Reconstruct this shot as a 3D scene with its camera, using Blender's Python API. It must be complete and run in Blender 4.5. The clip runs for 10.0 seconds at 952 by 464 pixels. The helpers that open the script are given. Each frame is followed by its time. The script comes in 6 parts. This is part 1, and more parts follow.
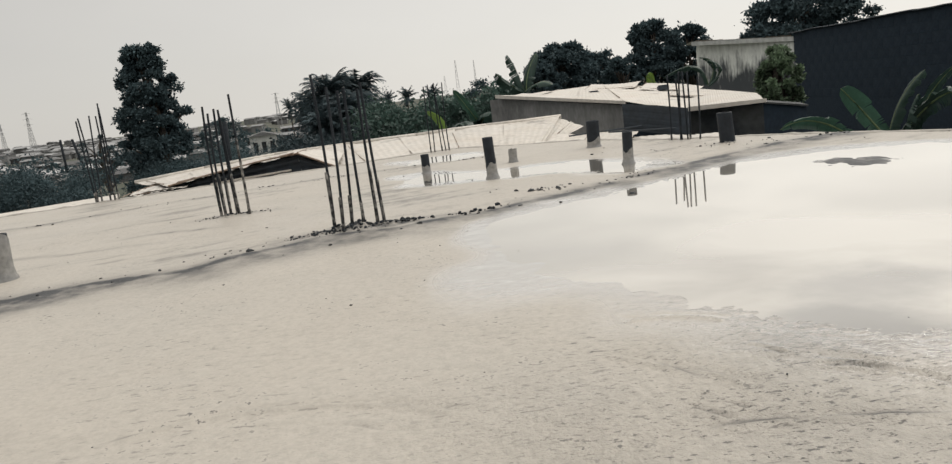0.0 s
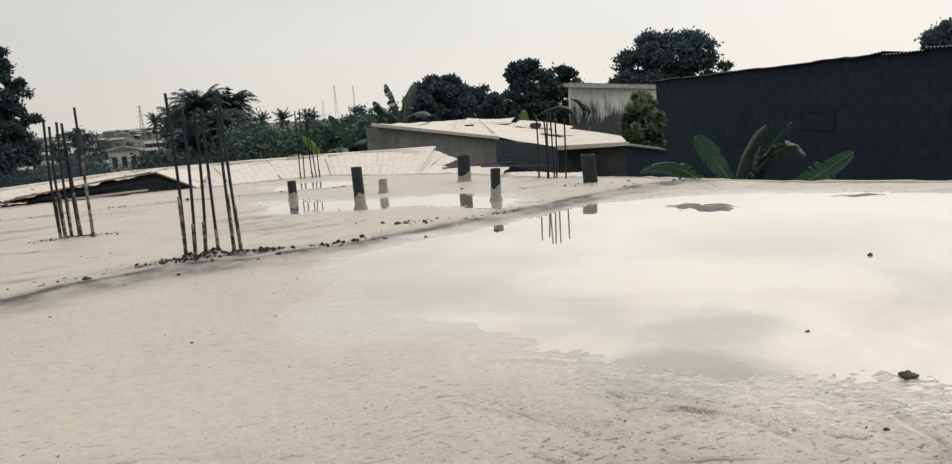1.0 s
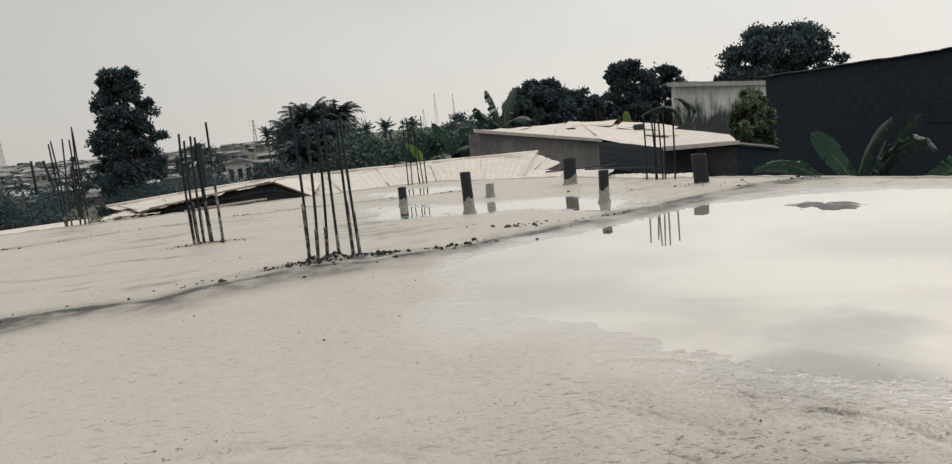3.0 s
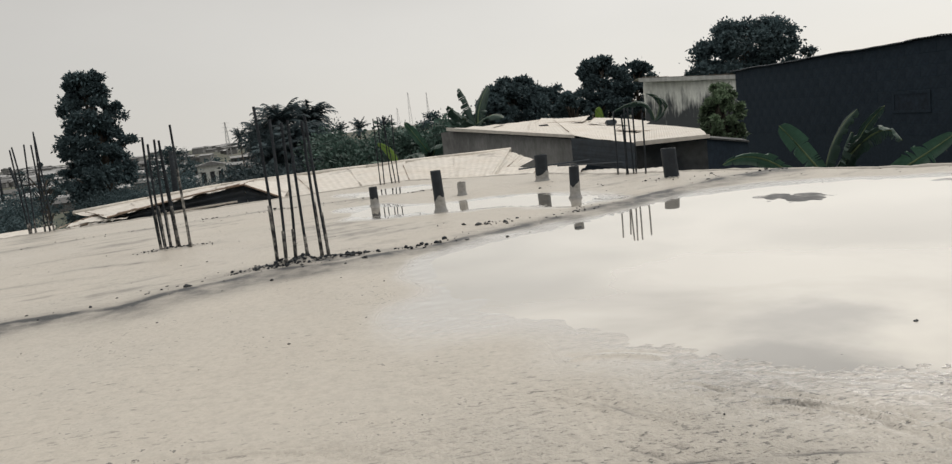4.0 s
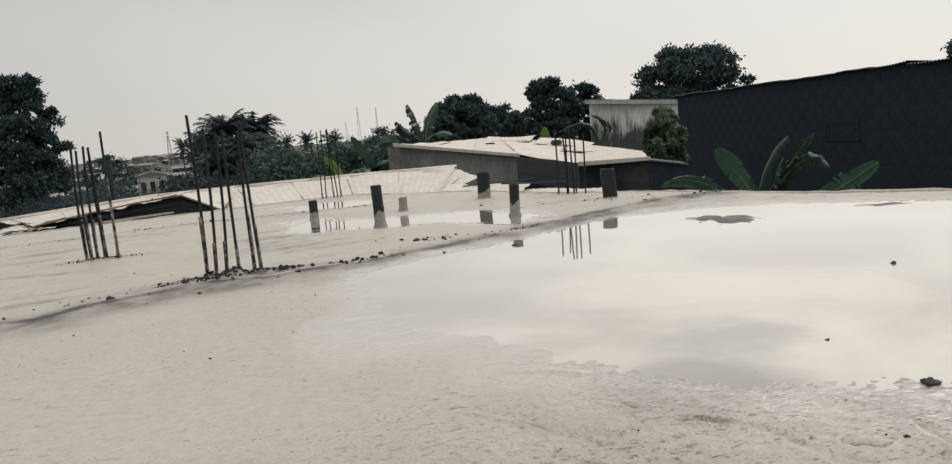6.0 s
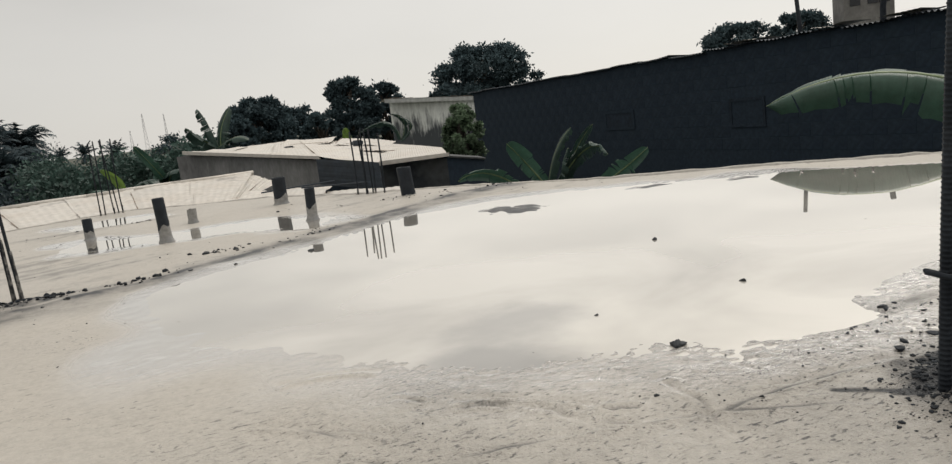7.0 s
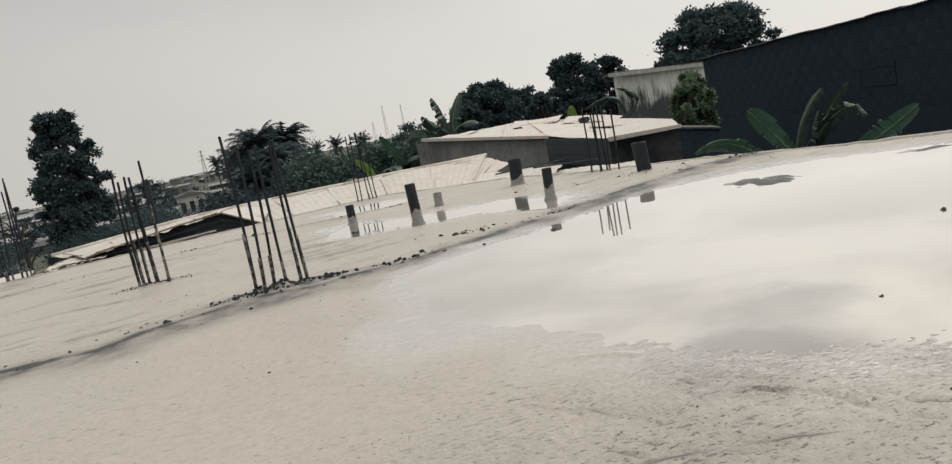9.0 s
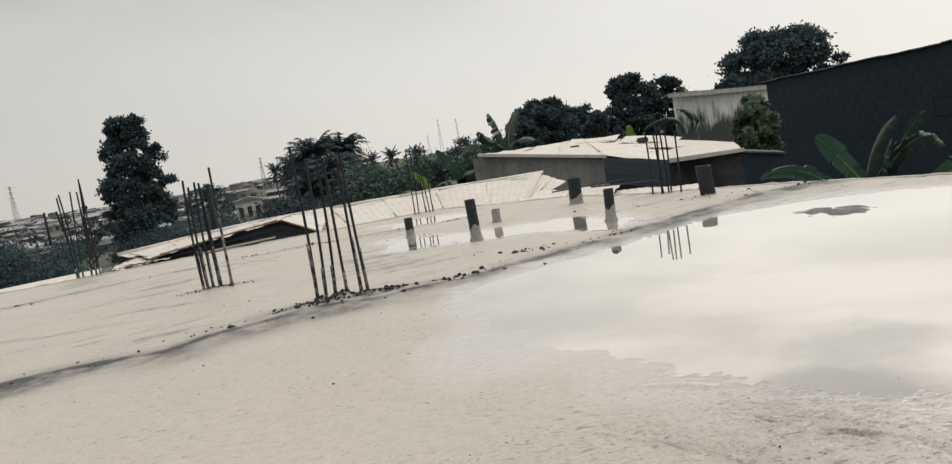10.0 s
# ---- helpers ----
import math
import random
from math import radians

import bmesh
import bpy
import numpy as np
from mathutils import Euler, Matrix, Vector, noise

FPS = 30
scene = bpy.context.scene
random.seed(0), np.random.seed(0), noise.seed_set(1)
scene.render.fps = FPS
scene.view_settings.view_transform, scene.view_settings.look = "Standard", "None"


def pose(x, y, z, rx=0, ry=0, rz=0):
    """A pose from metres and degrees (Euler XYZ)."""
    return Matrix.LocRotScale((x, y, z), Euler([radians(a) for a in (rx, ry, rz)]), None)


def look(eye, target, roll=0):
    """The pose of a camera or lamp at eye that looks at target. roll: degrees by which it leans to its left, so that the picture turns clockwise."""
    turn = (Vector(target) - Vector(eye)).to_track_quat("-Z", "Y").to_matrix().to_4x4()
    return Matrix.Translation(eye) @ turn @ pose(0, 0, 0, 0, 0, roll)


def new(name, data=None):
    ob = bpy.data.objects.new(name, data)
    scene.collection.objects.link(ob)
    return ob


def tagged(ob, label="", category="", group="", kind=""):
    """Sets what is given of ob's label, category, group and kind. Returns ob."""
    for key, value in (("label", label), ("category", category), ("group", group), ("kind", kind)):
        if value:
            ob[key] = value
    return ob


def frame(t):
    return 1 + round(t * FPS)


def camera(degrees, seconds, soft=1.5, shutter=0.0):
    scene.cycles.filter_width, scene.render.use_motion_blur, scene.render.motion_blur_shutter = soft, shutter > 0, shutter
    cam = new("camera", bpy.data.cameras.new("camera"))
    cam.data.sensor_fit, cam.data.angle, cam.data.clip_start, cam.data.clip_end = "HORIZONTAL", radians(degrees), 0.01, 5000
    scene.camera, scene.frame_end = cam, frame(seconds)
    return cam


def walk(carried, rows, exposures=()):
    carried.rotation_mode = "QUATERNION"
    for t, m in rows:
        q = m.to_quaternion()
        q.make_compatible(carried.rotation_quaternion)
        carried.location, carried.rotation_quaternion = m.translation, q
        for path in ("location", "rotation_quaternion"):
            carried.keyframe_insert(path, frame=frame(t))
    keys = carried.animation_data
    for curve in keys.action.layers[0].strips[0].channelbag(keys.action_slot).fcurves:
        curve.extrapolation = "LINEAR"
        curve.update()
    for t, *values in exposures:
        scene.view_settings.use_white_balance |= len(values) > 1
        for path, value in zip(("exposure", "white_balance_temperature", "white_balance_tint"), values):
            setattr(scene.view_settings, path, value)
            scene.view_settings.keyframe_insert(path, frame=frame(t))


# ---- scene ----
cam = camera(65.94, 10.0, 1.3)
PATH = [
    (0, (-0.007, -0.001, 0.490), (-0.0075, 1.9641, 0.1192), -7.36),
    (0.2, (0.002, 0.007, 0.482), (0.0593, 1.9692, 0.1013), -6.87),
    (0.5, (0.006, 0.035, 0.480), (0.2102, 1.9844, 0.0823), -2.43),
    (0.8, (0.013, 0.029, 0.496), (0.2577, 1.9790, 0.1267), -3.25),
    (1, (0.040, 0.025, 0.503), (0.3842, 1.9682, 0.1760), -3.80),
    (1.3, (0.038, 0.038, 0.507), (0.4993, 1.9434, 0.1102), -4.44),
    (1.5, (0.053, 0.036, 0.494), (0.4953, 1.9413, 0.0758), -6.71),
    (1.8, (0.049, 0.028, 0.503), (0.4508, 1.9529, 0.1394), -7.08),
    (2, (0.050, 0.023, 0.511), (0.4463, 1.9594, 0.2062), -6.67),
    (2.2, (0.030, 0.015, 0.510), (0.3675, 1.9661, 0.2280), -6.22),
    (2.5, (0.010, 0.019, 0.506), (0.2770, 1.9757, 0.1892), -6.31),
    (2.7, (-0.010, 0.011, 0.503), (0.0849, 1.9865, 0.2038), -5.09),
    (3.8, (0.005, -0.002, 0.499), (0.0828, 1.9768, 0.2169), -6.35),
    (4, (0.019, 0.019, 0.496), (0.1579, 1.9910, 0.1929), -6.60),
    (4.2, (0.033, 0.009, 0.506), (0.2399, 1.9771, 0.2152), -6.76),
    (4.5, (0.045, 0.003, 0.501), (0.3493, 1.9592, 0.2156), -7.59),
    (4.8, (0.032, -0.010, 0.509), (0.2461, 1.9602, 0.2367), -9.35),
    (5, (0.010, -0.024, 0.501), (0.1535, 1.9532, 0.2371), -7.66),
    (5.2, (0.004, -0.019, 0.506), (0.1509, 1.9592, 0.2467), -5.72),
    (6.3, (0.074, 0.022, 0.483), (0.4647, 1.9612, 0.1911), -5.86),
    (6.5, (0.063, 0.004, 0.490), (0.5495, 1.9171, 0.1675), -6.02),
    (6.8, (0.091, 0.001, 0.496), (0.7148, 1.8760, 0.1888), -5.15),
    (7, (0.122, -0.005, 0.485), (0.8921, 1.8111, 0.1582), -7.11),
    (7.2, (0.123, -0.011, 0.499), (0.9544, 1.7729, 0.1436), -8.40),
    (7.5, (0.178, -0.021, 0.497), (1.1733, 1.6876, 0.1952), -7.01),
    (7.8, (0.177, -0.034, 0.504), (1.2935, 1.5823, 0.1266), -6.56),
    (8, (0.171, -0.013, 0.494), (1.1887, 1.6746, 0.1507), -7.17),
    (8.2, (0.137, -0.010, 0.506), (1.0195, 1.7526, 0.1691), -7.29),
    (8.5, (0.108, -0.009, 0.510), (0.7134, 1.8779, 0.2378), -9.22),
    (8.8, (0.048, 0.011, 0.511), (0.3849, 1.9522, 0.1652), -11.38),
    (9, (0.058, 0.007, 0.504), (0.2389, 1.9776, 0.2120), -11.31),
    (9.2, (0.046, -0.001, 0.507), (0.1788, 1.9755, 0.2289), -10.86),
    (9.5, (0.025, 0.028, 0.495), (0.0762, 2.0048, 0.1981), -8.97),
    (9.8, (0.023, 0.003, 0.515), (0.0769, 1.9836, 0.2433), -9.19),
    (10, (0.015, 0.022, 0.521), (0.0699, 2.0088, 0.2936), -9.43),
]
EXPO = [(0, 0.05), (0.5, 0.1), (1.0, 0.08), (1.5, -0.02), (2.0, 0.0), (2.5, -0.08), (4.0, -0.03), (5.0, -0.03), (6.5, -0.1), (7.5, -0.08), (8.0, -0.06), (9.0, -0.1), (9.5, -0.05), (10.0, 0.04)]
walk(cam, [(t, look(eye, target, roll)) for t, eye, target, roll in PATH], EXPO)

# ---------- sky and sun: bright overcast, lighter towards the hidden sun ----------
SUN_AZ, SUN_EL = 62.0, 48.0


def sky_world():
    w = bpy.data.worlds.new("overcast_sky")
    w.use_nodes = True
    nt = w.node_tree
    nt.nodes.clear()
    out = nt.nodes.new("ShaderNodeOutputWorld")
    bg = nt.nodes.new("ShaderNodeBackground")
    sky = nt.nodes.new("ShaderNodeTexSky")
    sky.sky_type, sky.sun_disc = "NISHITA", False
    sky.sun_elevation, sky.sun_rotation = radians(SUN_EL), radians(SUN_AZ)
    tc = nt.nodes.new("ShaderNodeTexCoord")
    sep = nt.nodes.new("ShaderNodeSeparateXYZ")
    nt.links.new(tc.outputs["Generated"], sep.inputs[0])
    # cloud deck: brighter overhead, as under any overcast sky
    up = nt.nodes.new("ShaderNodeMapRange")
    up.interpolation_type = "SMOOTHSTEP"
    up.inputs["From Min"].default_value, up.inputs["From Max"].default_value = 0.24, 0.80
    up.inputs["To Min"].default_value, up.inputs["To Max"].default_value = 1.0, SKY_ZENITH
    nt.links.new(sep.outputs["Z"], up.inputs["Value"])
    # brighter towards the sun
    dot = nt.nodes.new("ShaderNodeVectorMath")
    dot.operation = "DOT_PRODUCT"
    dot.inputs[1].default_value = (math.sin(radians(SUN_AZ)), math.cos(radians(SUN_AZ)), 0.0)
    nt.links.new(tc.outputs["Generated"], dot.inputs[0])
    side = nt.nodes.new("ShaderNodeMapRange")
    side.inputs["From Min"].default_value, side.inputs["From Max"].default_value = -0.2, 0.95
    side.inputs["To Min"].default_value, side.inputs["To Max"].default_value = 0.545, 0.86
    nt.links.new(dot.outputs["Value"], side.inputs["Value"])
    # soft cloud texture at two scales
    mp = nt.nodes.new("ShaderNodeMapping")
    mp.inputs["Scale"].default_value = (1.0, 1.0, 2.6)
    nt.links.new(tc.outputs["Generated"], mp.inputs[0])
    n1 = nt.nodes.new("ShaderNodeTexNoise")
    n1.inputs["Scale"].default_value, n1.inputs["Detail"].default_value = 3.2, 5.0
    nt.links.new(mp.outputs[0], n1.inputs["Vector"])
    cl = nt.nodes.new("ShaderNodeMapRange")
    cl.inputs["From Min"].default_value, cl.inputs["From Max"].default_value = 0.3, 0.72
    cl.inputs["To Min"].default_value, cl.inputs["To Max"].default_value = 0.0, 1.0
    nt.links.new(n1.outputs["Fac"], cl.inputs["Value"])
    # the deck is smooth low down and broken higher up
    high = nt.nodes.new("ShaderNodeMapRange")
    high.interpolation_type = "SMOOTHSTEP"
    high.inputs["From Min"].default_value, high.inputs["From Max"].default_value = 0.13, 0.32
    high.inputs["To Min"].default_value, high.inputs["To Max"].default_value = 0.05, 0.36
    nt.links.new(sep.outputs["Z"], high.inputs["Value"])
    dim = nt.nodes.new("ShaderNodeMath")
    dim.operation = "MULTIPLY"
    nt.links.new(cl.outputs[0], dim.inputs[0])
    nt.links.new(high.outputs[0], dim.inputs[1])
    inv = nt.nodes.new("ShaderNodeMath")
    inv.operation = "SUBTRACT"
    inv.inputs[0].default_value = 1.06
    nt.links.new(dim.outputs[0], inv.inputs[1])
    a = nt.nodes.new("ShaderNodeMath")
    a.operation = "MULTIPLY"
    nt.links.new(up.outputs[0], a.inputs[0])
    nt.links.new(side.outputs[0], a.inputs[1])
    b = nt.nodes.new("ShaderNodeMath")
    b.operation = "MULTIPLY"
    nt.links.new(a.outputs[0], b.inputs[0])
    nt.links.new(inv.outputs[0], b.inputs[1])
    col = nt.nodes.new("ShaderNodeVectorMath")
    col.operation = "SCALE"
    col.inputs[0].default_value = (1.0, 0.965, 0.905)
    nt.links.new(b.outputs[0], col.inputs["Scale"])
    dimsky = nt.nodes.new("ShaderNodeVectorMath")
    dimsky.operation = "SCALE"
    dimsky.inputs["Scale"].default_value = 0.1
    nt.links.new(sky.outputs[0], dimsky.inputs[0])
    mix = nt.nodes.new("ShaderNodeMix")
    mix.data_type = "RGBA"
    mix.inputs["Factor"].default_value = 0.93
    nt.links.new(dimsky.outputs[0], mix.inputs["A"])
    nt.links.new(col.outputs[0], mix.inputs["B"])
    nt.links.new(mix.outputs["Result"], bg.inputs["Color"])
    bg.inputs["Strength"].default_value = SKY_STRENGTH
    nt.links.new(bg.outputs[0], out.inputs["Surface"])
    scene.world = w


SKY_STRENGTH, SKY_ZENITH = 1.0, 2.3
sky_world()
sun_data = bpy.data.lights.new("sun", "SUN")
sun_data.energy, sun_data.angle, sun_data.color = 0.9, radians(25), (1.0, 0.95, 0.86)
sun = new("sun", sun_data)
_e, _a = radians(SUN_EL), radians(SUN_AZ)
sun.matrix_world = look((0, 0, 0), (-math.sin(_a) * math.cos(_e), -math.cos(_a) * math.cos(_e), -math.sin(_e)))


# ---------- materials ----------
def material(name, color, rough=0.8, metal=0.0, grain=30.0, grain_amt=0.25, patch=2.0, patch_amt=0.25, bump=0.2,
             bump_dist=0.004, tint=None, island=False, spec=0.5, rough_var=0.1, stretch=(1, 1, 1), obj_var=0.0, trans=0.0):
    m = bpy.data.materials.new(name)
    m.use_nodes = True
    nt = m.node_tree
    p = nt.nodes["Principled BSDF"]
    p.inputs["Roughness"].default_value, p.inputs["Metallic"].default_value = rough, metal
    p.inputs["Specular IOR Level"].default_value = spec
    tc = nt.nodes.new("ShaderNodeTexCoord")
    mp = nt.nodes.new("ShaderNodeMapping")
    mp.inputs["Scale"].default_value = stretch
    nt.links.new(tc.outputs["Object"], mp.inputs[0])
    big, small = nt.nodes.new("ShaderNodeTexNoise"), nt.nodes.new("ShaderNodeTexNoise")
    for n, s, d in ((big, patch, 5.0), (small, grain, 6.0)):
        n.inputs["Scale"].default_value, n.inputs["Detail"].default_value, n.inputs["Roughness"].default_value = s, d, 0.6
        nt.links.new(mp.outputs[0], n.inputs["Vector"])

    def spread(src, amount):
        r = nt.nodes.new("ShaderNodeMapRange")
        r.inputs["From Min"].default_value, r.inputs["From Max"].default_value = 0.28, 0.72
        r.inputs["To Min"].default_value, r.inputs["To Max"].default_value = 1 - amount, 1 + amount
        nt.links.new(src, r.inputs["Value"])
        return r.outputs[0]

    def times(x, y):
        k = nt.nodes.new("ShaderNodeMath")
        k.operation = "MULTIPLY"
        nt.links.new(x, k.inputs[0])
        nt.links.new(y, k.inputs[1])
        return k.outputs[0]

    fac = times(spread(big.outputs["Fac"], patch_amt), spread(small.outputs["Fac"], grain_amt))
    if island or obj_var:
        if island:
            g = nt.nodes.new("ShaderNodeNewGeometry")
            src = g.outputs["Random Per Island"]
        else:
            g = nt.nodes.new("ShaderNodeObjectInfo")
            src = g.outputs["Random"]
        r = nt.nodes.new("ShaderNodeMapRange")
        amt = min(obj_var or 0.45, 1.0)
        r.inputs["To Min"].default_value, r.inputs["To Max"].default_value = 1 - amt, 1 + amt
        nt.links.new(src, r.inputs["Value"])
        fac = times(fac, r.outputs[0])
    sc = nt.nodes.new("ShaderNodeVectorMath")
    sc.operation = "SCALE"
    if tint:
        mx = nt.nodes.new("ShaderNodeMix")
        mx.data_type = "RGBA"
        mx.inputs["A"].default_value, mx.inputs["B"].default_value = (*color, 1), (*tint, 1)
        ramp = nt.nodes.new("ShaderNodeMapRange")
        ramp.inputs["From Min"].default_value, ramp.inputs["From Max"].default_value = 0.42, 0.62
        nt.links.new(big.outputs["Fac"], ramp.inputs["Value"])
        nt.links.new(ramp.outputs[0], mx.inputs["Factor"])
        nt.links.new(mx.outputs["Result"], sc.inputs[0])
    else:
        sc.inputs[0].default_value = color
    nt.links.new(fac, sc.inputs["Scale"])
    nt.links.new(sc.outputs[0], p.inputs["Base Color"])
    rr = nt.nodes.new("ShaderNodeMapRange")
    rr.inputs["From Min"].default_value, rr.inputs["From Max"].default_value = 0.3, 0.7
    rr.inputs["To Min"].default_value, rr.inputs["To Max"].default_value = max(rough - rough_var, 0.02), min(rough + rough_var, 1)
    nt.links.new(big.outputs["Fac"], rr.inputs["Value"])
    nt.links.new(rr.outputs[0], p.inputs["Roughness"])
    if bump:
        bp = nt.nodes.new("ShaderNodeBump")
        bp.inputs["Strength"].default_value, bp.inputs["Distance"].default_value = bump, bump_dist
        nt.links.new(small.outputs["Fac"], bp.inputs["Height"])
        nt.links.new(bp.outputs[0], p.inputs["Normal"])
    if trans:
        t = nt.nodes.new("ShaderNodeBsdfTranslucent")
        nt.links.new(sc.outputs[0], t.inputs["Color"])
        ms = nt.nodes.new("ShaderNodeMixShader")
        ms.inputs[0].default_value = trans
        nt.links.new(p.outputs[0], ms.inputs[1])
        nt.links.new(t.outputs[0], ms.inputs[2])
        nt.links.new(ms.outputs[0], nt.nodes["Material Output"].inputs["Surface"])
    return m


M_RIM = material("rough_concrete_edge", (0.33, 0.31, 0.28), 0.75, grain=40, patch=3, bump=0.6, bump_dist=0.006)
M_MUD = material("mortar_crumbs", (0.019, 0.023, 0.028), 0.7, grain=60, patch=6, bump=0.5, island=True, spec=0.2)
M_STONE = material("stone_chips", (0.036, 0.039, 0.042), 0.8, grain=50, patch=5, bump=0.4, island=True, spec=0.25)
M_BAR = material("ribbed_steel", (0.0150, 0.0195, 0.0255), 0.75, 0.0, grain=120, patch=12, patch_amt=0.5, bump=0.3, tint=(0.022, 0.026, 0.031), spec=0.2)
M_BARDIRT = material("cement_crusted_steel", (0.016, 0.018, 0.020), 0.85, grain=90, patch=38, patch_amt=0.3, bump=0.5, tint=(0.22, 0.21, 0.195))
M_PVC = material("weathered_pipe", (0.024, 0.029, 0.036), 0.55, grain=25, patch=9, patch_amt=0.4, bump=0.15, tint=(0.014, 0.018, 0.024), spec=0.2)
M_PIPECEM = material("cement_skin", (0.30, 0.295, 0.28), 0.85, grain=40, patch=14, patch_amt=0.4, bump=0.6, tint=(0.17, 0.17, 0.17))
M_TIN = material("weathered_tin", (0.60, 0.565, 0.515), 0.55, 0.2, grain=14, grain_amt=0.14, patch=1.6, patch_amt=0.16, bump=0.1,
                 tint=(0.50, 0.46, 0.41), obj_var=0.06)


def add_specks(m):
    """Small dark stains and runs of dirt on the bleached tin."""
    nt = m.node_tree
    p = nt.nodes["Principled BSDF"]
    tc = nt.nodes.new("ShaderNodeTexCoord")
    fac = None
    for scale, a, b in ((9.0, 0.63, 0.72), (2.6, 0.60, 0.74)):
        n = nt.nodes.new("ShaderNodeTexNoise")
        n.inputs["Scale"].default_value, n.inputs["Detail"].default_value, n.inputs["Roughness"].default_value = scale, 6.0, 0.65
        nt.links.new(tc.outputs["Object"], n.inputs["Vector"])
        r = nt.nodes.new("ShaderNodeMapRange")
        r.inputs["From Min"].default_value, r.inputs["From Max"].default_value = a, b
        r.inputs["To Min"].default_value, r.inputs["To Max"].default_value = 0.0, 0.7
        nt.links.new(n.outputs["Fac"], r.inputs["Value"])
        if fac:
            k = nt.nodes.new("ShaderNodeMath")
            k.operation = "MAXIMUM"
            nt.links.new(fac, k.inputs[0])
            nt.links.new(r.outputs[0], k.inputs[1])
            fac = k.outputs[0]
        else:
            fac = r.outputs[0]
    mx = nt.nodes.new("ShaderNodeMix")
    mx.data_type = "RGBA"
    nt.links.new(p.inputs["Base Color"].links[0].from_socket, mx.inputs["A"])
    mx.inputs["B"].default_value = (0.14, 0.12, 0.105, 1)
    nt.links.new(fac, mx.inputs["Factor"])
    nt.links.new(mx.outputs["Result"], p.inputs["Base Color"])


add_specks(M_TIN)
M_TINRUST = material("rusty_tin_edge", (0.30, 0.24, 0.19), 0.75, 0.2, grain=20, patch=3, patch_amt=0.4, tint=(0.16, 0.11, 0.08))
# dark tin; on the lean-to cladding its colour also carries the shade
M_TINDARK = material("dark_tin", (0.034, 0.044, 0.056), 0.7, 0.2, grain=14, patch=2.5, patch_amt=0.4, obj_var=0.2)
M_BLACKWALL = material("mouldy_blockwork", (0.0215, 0.0335, 0.0480), 0.95, grain=16, grain_amt=0.25, patch=0.9, patch_amt=0.3, bump=0.3,
                       bump_dist=0.004, tint=(0.0155, 0.0240, 0.0355), obj_var=0.05, spec=0.2)
M_SOOTFRAME = material("sooty_frame", (0.017, 0.0255, 0.037), 0.9, grain=14, patch=3, patch_amt=0.4, bump=0.2, spec=0.2)
M_GREYWALL = material("stained_render", (0.27, 0.27, 0.265), 0.9, grain=18, patch=0.9, patch_amt=0.35, bump=0.3, tint=(0.12, 0.12, 0.12), stretch=(1, 1, 0.45))
M_SOOTWALL = material("sooty_render", (0.085, 0.088, 0.09), 0.9, grain=12, patch=1.2, patch_amt=0.5, bump=0.3, tint=(0.02, 0.024, 0.028))
M_WHITEWALL = material("mould_streaked_white_wall", (0.76, 0.78, 0.74), 0.9, grain=9, grain_amt=0.2, patch=1.6, patch_amt=0.2, bump=0.2,
                       tint=(0.64, 0.66, 0.63), stretch=(1, 1, 0.3))
M_WHITEBAND = material("weathered_white_paint", (0.50, 0.51, 0.495), 0.9, grain=9, grain_amt=0.3, patch=1.6, patch_amt=0.25, bump=0.1, tint=(0.36, 0.37, 0.36), stretch=(1, 1, 0.3))


def mould_wall(m):
    """Black mould that has run down the wall from under its eaves, in ragged vertical streaks."""
    nt = m.node_tree
    p = nt.nodes["Principled BSDF"]
    tc = nt.nodes.new("ShaderNodeTexCoord")
    sep = nt.nodes.new("ShaderNodeSeparateXYZ")
    nt.links.new(tc.outputs["Object"], sep.inputs[0])
    total = None
    for scale, amount in (((14.0, 14.0, 2.2), 1.1), ((2.6, 2.6, 1.6), 1.0), ((0.0, 0.0, 0.0), 0.0)):
        if amount:
            mp = nt.nodes.new("ShaderNodeMapping")
            mp.inputs["Scale"].default_value = scale
            nt.links.new(tc.outputs["Object"], mp.inputs[0])
            n = nt.nodes.new("ShaderNodeTexNoise")
            n.inputs["Scale"].default_value, n.inputs["Detail"].default_value = 1.0, 5.0
            nt.links.new(mp.outputs[0], n.inputs["Vector"])
            src = n.outputs["Fac"]
        else:
            r = nt.nodes.new("ShaderNodeMapRange")
            r.inputs["From Min"].default_value, r.inputs["From Max"].default_value = 2.85, 4.0
            r.inputs["To Min"].default_value, r.inputs["To Max"].default_value = 0.45, -0.45
            nt.links.new(sep.outputs["Z"], r.inputs["Value"])
            src, amount = r.outputs[0], 1.0
        k = nt.nodes.new("ShaderNodeMath")
        k.operation = "MULTIPLY_ADD"
        k.inputs[1].default_value = amount
        nt.links.new(src, k.inputs[0])
        if total:
            nt.links.new(total, k.inputs[2])
        else:
            k.inputs[2].default_value = 0.0
        total = k.outputs[0]
    f = nt.nodes.new("ShaderNodeMapRange")
    f.inputs["From Min"].default_value, f.inputs["From Max"].default_value = 0.80, 1.22
    nt.links.new(total, f.inputs["Value"])
    mx = nt.nodes.new("ShaderNodeMix")
    mx.data_type = "RGBA"
    nt.links.new(p.inputs["Base Color"].links[0].from_socket, mx.inputs["A"])
    mx.inputs["B"].default_value = (0.07, 0.078, 0.085, 1)
    nt.links.new(f.outputs[0], mx.inputs["Factor"])
    nt.links.new(mx.outputs["Result"], p.inputs["Base Color"])


